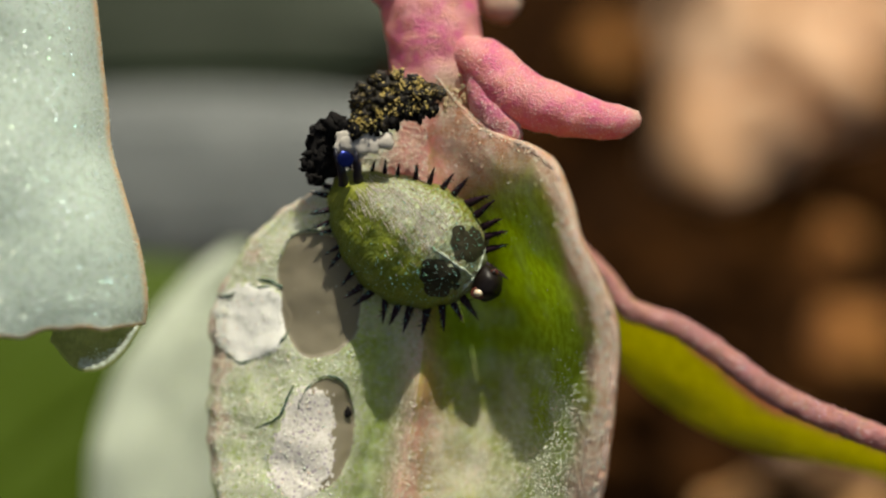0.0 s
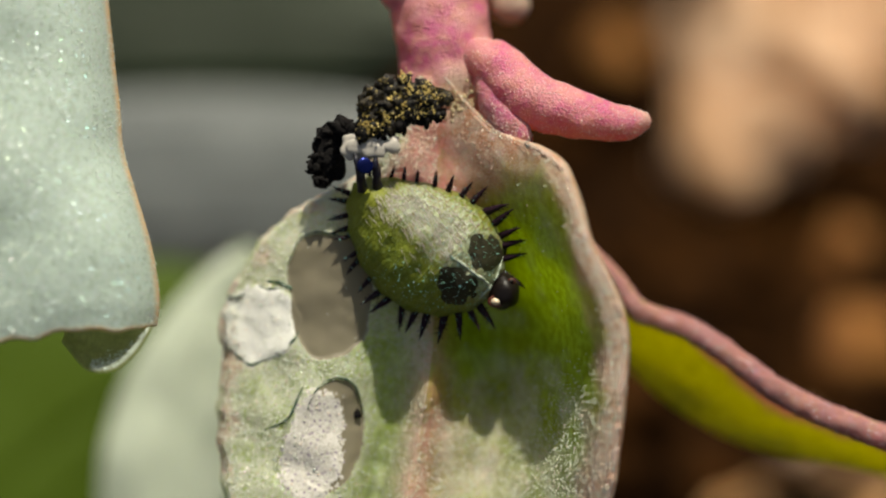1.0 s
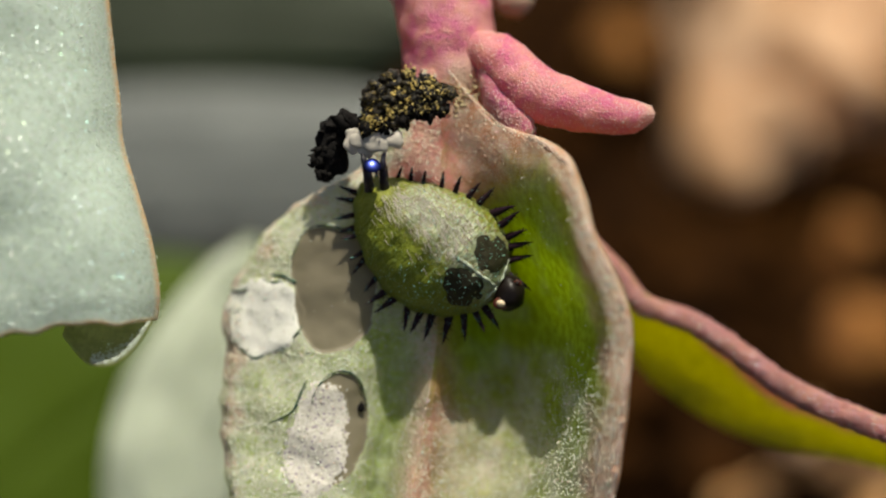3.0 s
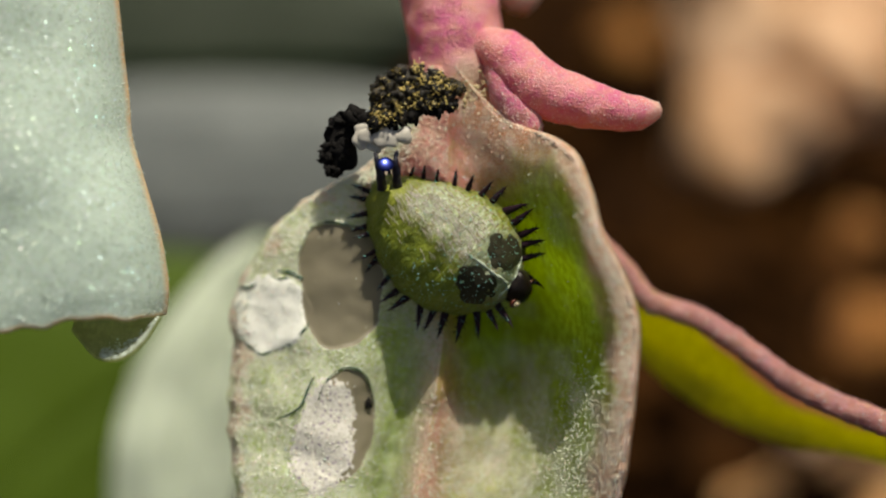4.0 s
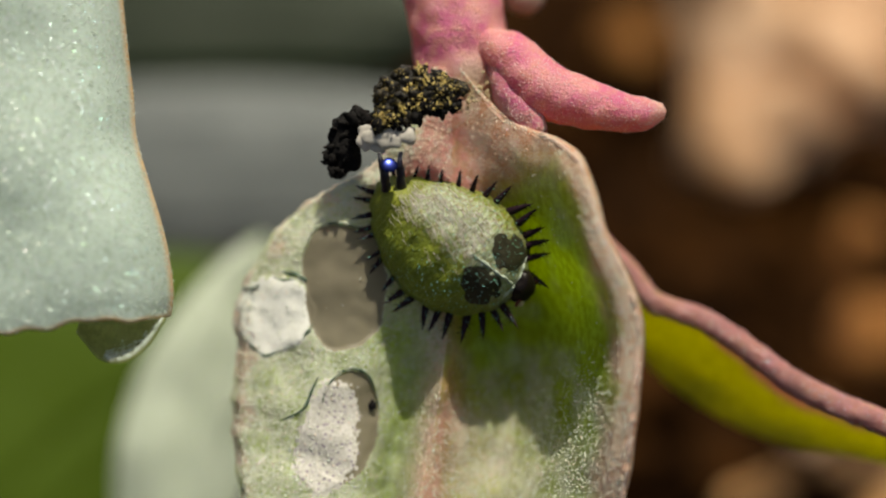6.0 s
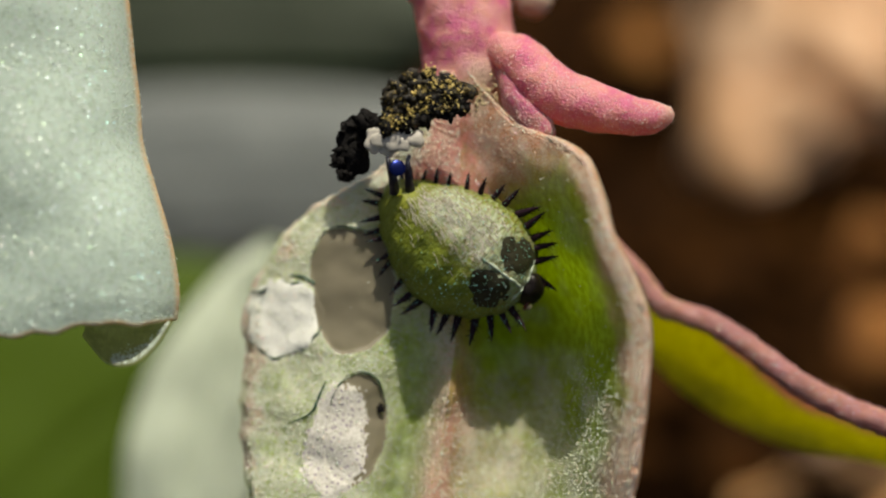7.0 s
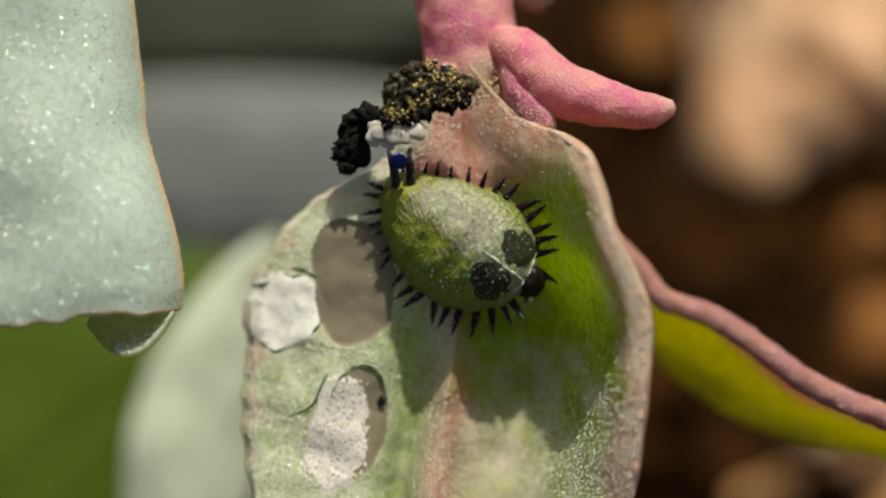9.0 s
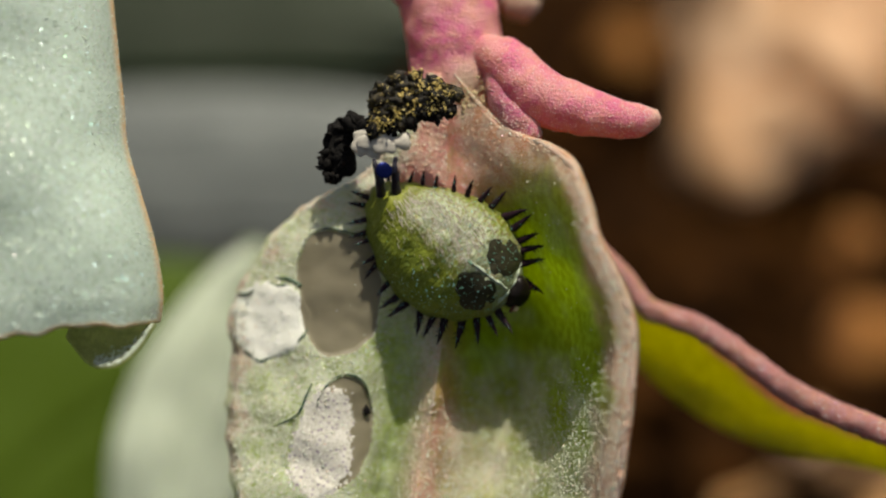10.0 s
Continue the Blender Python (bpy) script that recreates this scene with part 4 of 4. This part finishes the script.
def build_larva():
    ob = thing("larva", MIDDLE, "green spiny tortoise beetle larva carrying a dung shield", "insect")
    # body: the back and a flat belly
    k, m = 90, 160
    rr, an = np.linspace(0, 1, k) ** 0.7, np.linspace(0, 2 * np.pi, m, endpoint=False)
    A, B = rr[:, None] * np.cos(an), rr[:, None] * np.sin(an)
    top = body_point(A, B)
    wave = 0.035 * np.cos(an * 16) * smooth(0.9, 1.0, rr)[:, None]
    top[:, :, :2] += wave[:, :, None] * np.stack([np.cos(an)[:, None] * AHEAD + np.sin(an)[:, None] * ACROSS] * k)
    top[:, :, 2] += lumps(top.reshape(-1, 3), 0.3, 0.016).reshape(k, m)
    under = top[::-3].copy()
    under[:, :, 2] = 0.30 - 0.22 * np.sqrt(np.clip(1 - (rr[::-3] ** 2), 0, 1))[:, None]
    under = under[1:]
    rows = np.concatenate([top, under])
    n = len(rows)
    i = np.arange(n * m).reshape(n, m)
    j = np.roll(i, -1, axis=1)
    f = np.stack([i[:-1], i[1:], j[1:], j[:-1]], -1).reshape(-1, 4)[:, ::-1]
    pts = rows.reshape(-1, 3)
    a, b = body_plan(pts)
    zone = np.zeros((len(pts), 3))
    zone[:, 0] = np.exp(-((a + 0.80) / 0.30) ** 2 - ((b + 0.10) / 0.55) ** 2)
    zone[:, 1] = smooth(0.85, 0.12, np.abs(b - 0.42 + 0.34 * np.clip(a - 0.1, 0, 1))) * smooth(-0.72, -0.40, a) * smooth(1.04, 0.92, a)
    body = part("body", (pts, f), LARVA, ob, pigment=zone)
    # two dark plates behind the head
    for c, half in (((0.41, -1.10, 0.8), (0.38, 0.27)), ((1.31, -0.08, 0.8), (0.36, 0.26))):
        ca, cb = body_plan(np.array(c))
        q, w = np.linspace(0, 1, 14), np.linspace(0, 2 * np.pi, 48, endpoint=False)
        edge = 1 + 0.09 * np.sin(3 * w + ca * 9) + 0.05 * np.sin(7 * w) + 0.02 * np.sin(17 * w)
        pa = ca + 0.62 * half[0] * q[:, None] * np.cos(w) * edge
        pb = cb + half[1] * q[:, None] * np.sin(w) * edge
        p = body_point(pa, pb)
        p[:, :, 2] += 0.022 * (1 - q[:, None] ** 4) + 0.010 + lumps(p.reshape(-1, 3), 0.16, 0.014, 9).reshape(14, 48)
        i = np.arange(14 * 48).reshape(14, 48)
        j = np.roll(i, -1, axis=1)
        part("plate", (p.reshape(-1, 3), np.stack([i[:-1], i[1:], j[1:], j[:-1]], -1).reshape(-1, 4)[:, ::-1]), PLATE, body, "dark plate behind the head")
    # pale wax lines that part and edge the plates
    for line in (((0.10, -0.12, 0.8), (0.53, -0.42, 0.8), (1.04, -0.80, 0.8), (1.43, -1.10, 0.8)), ((1.09, -1.48, 0.8), (1.39, -1.14, 0.8), (1.63, -0.76, 0.8), (1.80, -0.25, 0.8))):
        a, b = body_plan(curve(line, np.linspace(0, 1, 12)))
        part("wax_line", tube(body_point(a, b) + (0, 0, 0.008), [0.014, 0.044, 0.030, 0.046, 0.014], 10, 60, 0.026, 0.18), WAX, body, "white wax line beside the plates")
    # shining grains over the skin
    rng = np.random.default_rng(21)
    a, b = rng.uniform(-0.5, 1, 1400), rng.uniform(-1, 1, 1400)
    ok = (a * a + b * b < 0.93) & (rng.random(1400) < 0.12 + 0.7 * smooth(0.0, 0.6, a - 0.4 * b))
    p = body_point(a[ok], b[ok])
    p[:, 2] += 0.05
    part("skin_scurf", flakes(p, np.tile((0, 0, 1.0), (len(p), 1)), 0.008, 0.024, rng), GRAIN_SKIN, body, kind="stuff")
    # fine pale hairs on the back near the tail
    hairs = []
    for _ in range(520):
        ha, hb = rng.uniform(-0.72, 0.30), rng.normal(0.30, 0.26)
        if ha * ha + hb * hb > 0.85:
            continue
        p0 = body_point(ha, hb) + (0, 0, 0.01)
        q0, q1 = body_point(ha + 0.05, hb - 0.02), body_point(ha + 0.10 * rng.uniform(0.6, 1.2), hb - 0.05 + rng.normal(0, 0.02))
        hairs.append(tube([p0, q0 + (0, 0, 0.03), q1 + (0, 0, 0.03)], [0.007, 0.006, 0.002], 4, 6))
    part("hairs", joined(hairs), SKIN, body, kind="stuff")
    # barbed spines all round the margin
    kinds = [spine_mesh(s) for s in (1, 2, 3, 4)]
    angles = np.concatenate([np.linspace(0.36, 2.92, 16), np.linspace(-0.24, -2.95, 17)])
    glitter = []
    for n, w in enumerate(angles):
        w = w + rng.normal(0, 0.02)
        base = body_point(0.975 * math.cos(w), 0.975 * math.sin(w))
        lee = smooth(0.2, 0.9, math.sin(w))
        base[2] = 0.42 + rng.uniform(-0.05, 0.08) + 0.30 * lee
        out = math.cos(w) * AHEAD / HALF_L + math.sin(w) * ACROSS / HALF_W
        turn = math.degrees(math.atan2(out[1], out[0])) + rng.normal(0, 11) + (8 if w > 0 else -8) * math.cos(w)
        size = rng.uniform(0.78, 0.98) * (1.0 - (0.46 if w > 0 else 0.30) * smooth(1.0, 2.2, abs(w)))
        tilt = rng.uniform(8, 24)
        for q in rng.uniform(-0.05, 0.8, 9 if w < 0 else 5):
            d = np.array((math.cos(radians(turn)), math.sin(radians(turn)), math.sin(radians(tilt + 16 * lee))))
            glitter.append(base + d * q * size + (*rng.normal(0, 0.05 * (1.2 - q), 2), 0.12 * (1 - q) + 0.02))
        sp = new("spine", kinds[n % 4])
        sp.parent = ob
        sp.matrix_basis = (Matrix.Translation((Vector(base) - Vector(MIDDLE)) * MM) @ pose(0, 0, 0, rng.uniform(-25, 25), -tilt - 16 * lee, turn)
                           @ Matrix.Diagonal((size, size * 0.92, size * 0.85, 1)))
    glitter = np.array(glitter)
    part("spine_grit", grains(glitter, np.zeros_like(glitter), 0.010, 0.022, rng, 1, 1), GRAIN_SKIN, ob, kind="stuff")
    # legs
    for a, b in ((0.72, 0.62), (0.42, 0.86), (0.12, 0.95), (0.72, -0.62), (0.42, -0.86), (0.12, -0.95)):
        p = body_point(a * 0.8, b * 0.75)
        p[2] = 0.3
        q = body_point(a * 0.95, b * 0.95)
        q[2] = 0.25
        part("leg", tube([p, (p + q) / 2 + (0, 0, 0.05), q, q + (0.05, -0.1, -0.35)], [0.15, 0.14, 0.10, 0.05], 10, 16), LEG, ob)
    # head
    at = np.array((1.84, -1.29, 0.60))
    head = part("head", ball(at, (0.48, 0.56, 0.48), 4, 0.06, 0.4), HEAD, ob, "shiny black head", at=at)
    for c, r, m, thick in (((1.57, -1.57, 0.93), 0.17, EYE, 0.055), ((2.05, -0.97, 0.92), 0.09, HEAD, 0.03)):
        part("eye", ball(c, (r * 0.9, r * 0.7, r * 0.8), 3), m, head, "glossy eye spot")
        ring = tube([np.array(c) + (r * 1.1 * math.cos(x), r * 0.8 * math.sin(x), -0.02) for x in np.linspace(0, 2 * np.pi, 13)], [thick] * 13, 10, 40)
        part("eye_rim", ring, EYE_RIM, head, "rust red rim round the eye spot")
    return ob, head, *build_shield(ob, rng)


DROP_AT = np.array((-2.28, 2.44, 2.0))


def build_shield(larva, rng):
    """Dung and cast skins carried over the tail on a fork."""
    for line in ([(-2.40, 1.75, 1.3), (-2.43, 2.10, 1.6), (-2.52, 2.48, 1.75), (-2.60, 2.80, 1.75)],
                 [(-1.95, 1.80, 1.3), (-1.96, 2.16, 1.6), (-2.00, 2.52, 1.75), (-1.94, 2.84, 1.75)]):
        part("tail_fork", tube(line, [0.16, 0.13, 0.10, 0.04], 12, 30, 0.02, 0.2), FORK, larva, "dark tail fork")
    drop = part("drop", ball(DROP_AT, (0.25, 0.25, 0.055), 4), DROP, larva, "shining blue drop between the fork", at=DROP_AT)
    # black crust
    core = []
    for n in range(110):
        y = rng.uniform(-1, 1)
        x = rng.uniform(-1, 1) * math.sqrt(1 - y * y)
        c = np.array((-3.66, 3.14, 0.7)) + (x * 0.52 + y * 0.24, y * 0.98, rng.uniform(-0.25, 0.3))
        core.append(ball(c, rng.uniform(0.04, 0.16, 3), 2, 0.45, 0.10, n * 2.7))
    for n in range(5):
        w = rng.uniform(1.2, 4.6)
        p = np.array((-3.66, 3.14, 0.7)) + (0.55 * math.cos(w), 0.9 * math.sin(w), 0)
        core.append(tube([p, p + (0.06 * math.cos(w), 0.08 * math.sin(w), 0.03), p + (0.12 * math.cos(w), 0.15 * math.sin(w), 0.06)], [0.07, 0.05, 0.01], 6, 6))
    shield = part("dung_shield", ball((-3.66, 3.10, 0.7), (0.52, 0.92, 0.3), 4, 0.14, 0.3), BLACK, larva, "black crusty dung shield")
    part("crust", joined(core), BLACK, shield, kind="stuff")
    # speckled pellets
    fleck = []
    for c, size in (((-2.05, 4.35, 1.65), (0.70, 0.62, 0.2)), ((-0.90, 4.62, 1.6), (0.72, 0.50, 0.2))):
        part("dung_core", ball(c, size, 3, 0.2, 0.3), DUNG, shield)
    kinds = []
    for n in range(12):
        v, f = ball((0, 0, 0), rng.uniform(0.08, 0.24, 3), 2, 0.6, 0.14, n * 1.9)
        kinds.append(mesh_of("dung_pellet", v * MM, f, DUNG))
    dark = []
    for me in kinds:
        dark.append(me.copy())
        dark[-1].materials[0] = BLACK
    for n in range(70):
        c = curve(((-3.25, 3.95, 1.2), (-2.85, 3.75, 1.55), (-2.30, 3.66, 1.75), (-1.70, 3.80, 1.7), (-1.10, 4.10, 1.65), (-0.40, 4.22, 1.55)), rng.random())[0]
        bit = new("dung_pellet", dark[n % 12])
        bit.parent = shield
        bit.matrix_basis = Matrix.Translation((Vector(c + rng.normal(0, 0.09, 3)) - ROOT[shield]) * MM) @ pose(0, 0, 0, *rng.uniform(0, 360, 3))
    for n in range(190):
        t = rng.random()
        c = curve(((-2.50, 4.22, 1.8), (-2.00, 4.42, 1.8), (-1.30, 4.66, 1.75), (-0.45, 4.58, 1.6)), t)[0]
        w = rng.uniform(0, 2 * np.pi)
        q = math.sqrt(rng.random())
        c = c + (0.42 * q * math.cos(w), 0.80 * q * math.sin(w) * (1 - 0.45 * t * t), rng.uniform(-0.2, 0.22) * (1.1 - q))
        bit = new("dung_pellet", kinds[n % 12])
        bit.parent = shield
        bit.matrix_basis = Matrix.Translation((Vector(c) - ROOT[shield]) * MM) @ pose(0, 0, 0, *rng.uniform(0, 360, 3))
        for _ in range(26 if n % 5 == 0 else 1):
            fleck.append(ball(c + rng.normal(0, 0.085, 3) + (0, 0, 0.12), rng.uniform(0.008, 0.045, 3), 1, 0.5, 0.04, n * 0.7))
    part("gold_grit", joined(fleck), GOLD, shield, "golden grit on the dung", kind="stuff")
    crumb = []
    skin = blade_grid()[:120:3, ::3].reshape(-1, 3)
    for n in range(130):
        c = np.array((0.30, 4.70, 0.0)) + (rng.normal(0, 0.34), rng.normal(0, 0.26), 0)
        c[2] = skin[np.argmin(((skin - c)[:, :2] ** 2).sum(1)), 2] + rng.uniform(0.0, 0.10)
        crumb.append(ball(c, rng.uniform(0.014, 0.055, 3), 2, 0.25, 0.12, n * 1.3))
    part("cream_grit", joined(crumb), CRUMB, shield, "cream crumbs at the edge of the shield", kind="stuff")
    # crumpled cast skin
    for at, size, seed in (((-2.40, 3.28, 1.75), (0.66, 0.32, 0.14), 3.0), ((-2.92, 3.28, 1.6), (0.42, 0.40, 0.14), 8.0), ((-1.82, 3.30, 1.75), (0.44, 0.22, 0.12), 5.0),
                           ((-2.55, 3.04, 1.6), (0.30, 0.26, 0.12), 12.0)):
        part("cast_skin", ball(at, size, 5, 0.26, 0.30, seed), SKIN, shield, "whitish crumpled cast skin")
    return drop, shield


plant = build_plant()
leaf = build_leaf()
side_leaf = build_side_leaf()
near_leaf = build_near_leaf()
larva, larva_head, larva_drop, larva_shield = build_larva()
crumb_at = np.array((-2.59, -5.01, 0.2))
g = blade_grid().reshape(-1, 3)
crumb_at[2] = g[np.argmin(((g - crumb_at)[:, :2] ** 2).sum(1)), 2] + 0.03
crumb = thing("dung_crumb", crumb_at, "tiny dark dung crumb lying on the leaf", "dung")
part("grain", ball(crumb_at, (0.10, 0.15, 0.08), 3, 0.4, 0.12), BLACK, crumb)


# ---------------------------------------------------------------- what moves
def larva_pose(du, dv, turn=0.0):
    """The larva crept on by du, dv millimetres and turned about its tail."""
    tail = Vector((-2.19, 1.71, 0.8))
    at = Vector(MIDDLE)
    m = Matrix.Translation(tail * MM) @ pose(0, 0, 0, 0, 0, turn) @ Matrix.Translation((at - tail) * MM)
    return AXES @ Matrix.Translation((du * MM, dv * MM, 0)) @ m


def near_pose(du, dv):
    return AXES @ Matrix.Translation(((NEAR_AT[0] + du) * MM, (NEAR_AT[1] + dv) * MM, NEAR_AT[2] * MM))


def head_pose(duck):
    """The head bent down in front of the body."""
    at = (Vector((1.84, -1.29, 0.60)) - Vector(MIDDLE)) * MM
    d = Vector((*(AHEAD * -0.29 * duck), -0.12 * duck)) * MM
    lean = Matrix.Rotation(radians(82 * duck), 4, Vector((*ACROSS, 0)))
    return Matrix.Translation(at + d) @ lean


def drop_pose(aside):
    """The drop's flat face, turned aside by so many degrees from where it throws the sun at the lens."""
    face = (AXES.to_3x3().inverted() @ SUN + Vector((0.04, -0.04, 1))).normalized()
    turn = Vector((0, 0, 1)).rotation_difference(face).to_matrix().to_4x4()
    return Matrix.Translation(Vector(DROP_AT - MIDDLE) * MM) @ pose(0, 0, 0, aside, 0.4 * aside, 0) @ turn


def motions():
    walk(larva_drop, [(0.0, drop_pose(26)), (1.5, drop_pose(20)), (2.0, drop_pose(11)), (2.5, drop_pose(4)), (2.7, drop_pose(2)),
                      (3.8, drop_pose(4)), (4.3, drop_pose(0)), (5.1, drop_pose(2)), (5.6, drop_pose(3)), (6.8, drop_pose(14)),
                      (7.5, drop_pose(24)), (10.0, drop_pose(26))])
    walk(larva, [(0.0, larva_pose(-0.28, 0.14, 1.0)), (0.5, larva_pose(-0.12, 0.06, 0.5)), (1.0, larva_pose(0, 0)),
                 (1.5, larva_pose(0.03, -0.06, -0.3)), (2.0, larva_pose(0.03, -0.09, -0.4)), (2.5, larva_pose(0.06, -0.18, -0.8)),
                 (2.7, larva_pose(0.08, -0.19, -0.8)), (3.8, larva_pose(0.16, -0.20, -0.8)), (4.0, larva_pose(0.27, -0.25, -0.6)),
                 (4.5, larva_pose(0.25, -0.26, -0.6)), (5.0, larva_pose(0.28, -0.25, -0.4)), (10.0, larva_pose(0.28, -0.23, -0.2))])
    # the shield lags behind as the tail stretches
    walk(larva_shield, [(t, pose(x * MM, y * MM, 0)) for t, x, y in (
        (0.0, 0.64, -0.34), (0.5, 0.40, -0.28), (1.0, 0.25, -0.25), (2.0, 0.20, -0.18), (2.7, 0.13, -0.10), (3.8, 0.08, -0.04), (4.0, 0.0, 0.0), (10.0, 0.0, 0.0))])
    walk(larva_head, [(0.0, head_pose(0.0)), (2.7, head_pose(0.05)), (3.8, head_pose(0.15)), (4.0, head_pose(0.8)), (4.5, head_pose(1.0)), (10.0, head_pose(1.0))])
    walk(near_leaf, [(0.0, near_pose(-0.05, 0)), (1.0, near_pose(0, 0)), (2.0, near_pose(-0.08, -0.04)), (2.5, near_pose(-0.15, -0.05)),
                     (2.7, near_pose(-0.10, -0.02)), (3.8, near_pose(-0.12, 0)), (4.0, near_pose(-0.05, 0.03)), (4.5, near_pose(-0.23, -0.18)),
                     (5.0, near_pose(-0.02, 0)), (5.5, near_pose(-0.01, 0.03)), (7.0, near_pose(-0.10, 0)), (8.0, near_pose(-0.03, 0.06)),
                     (9.0, near_pose(-0.01, 0.09)), (9.5, near_pose(-0.08, 0.03)), (10.0, near_pose(-0.17, 0))])


motions()
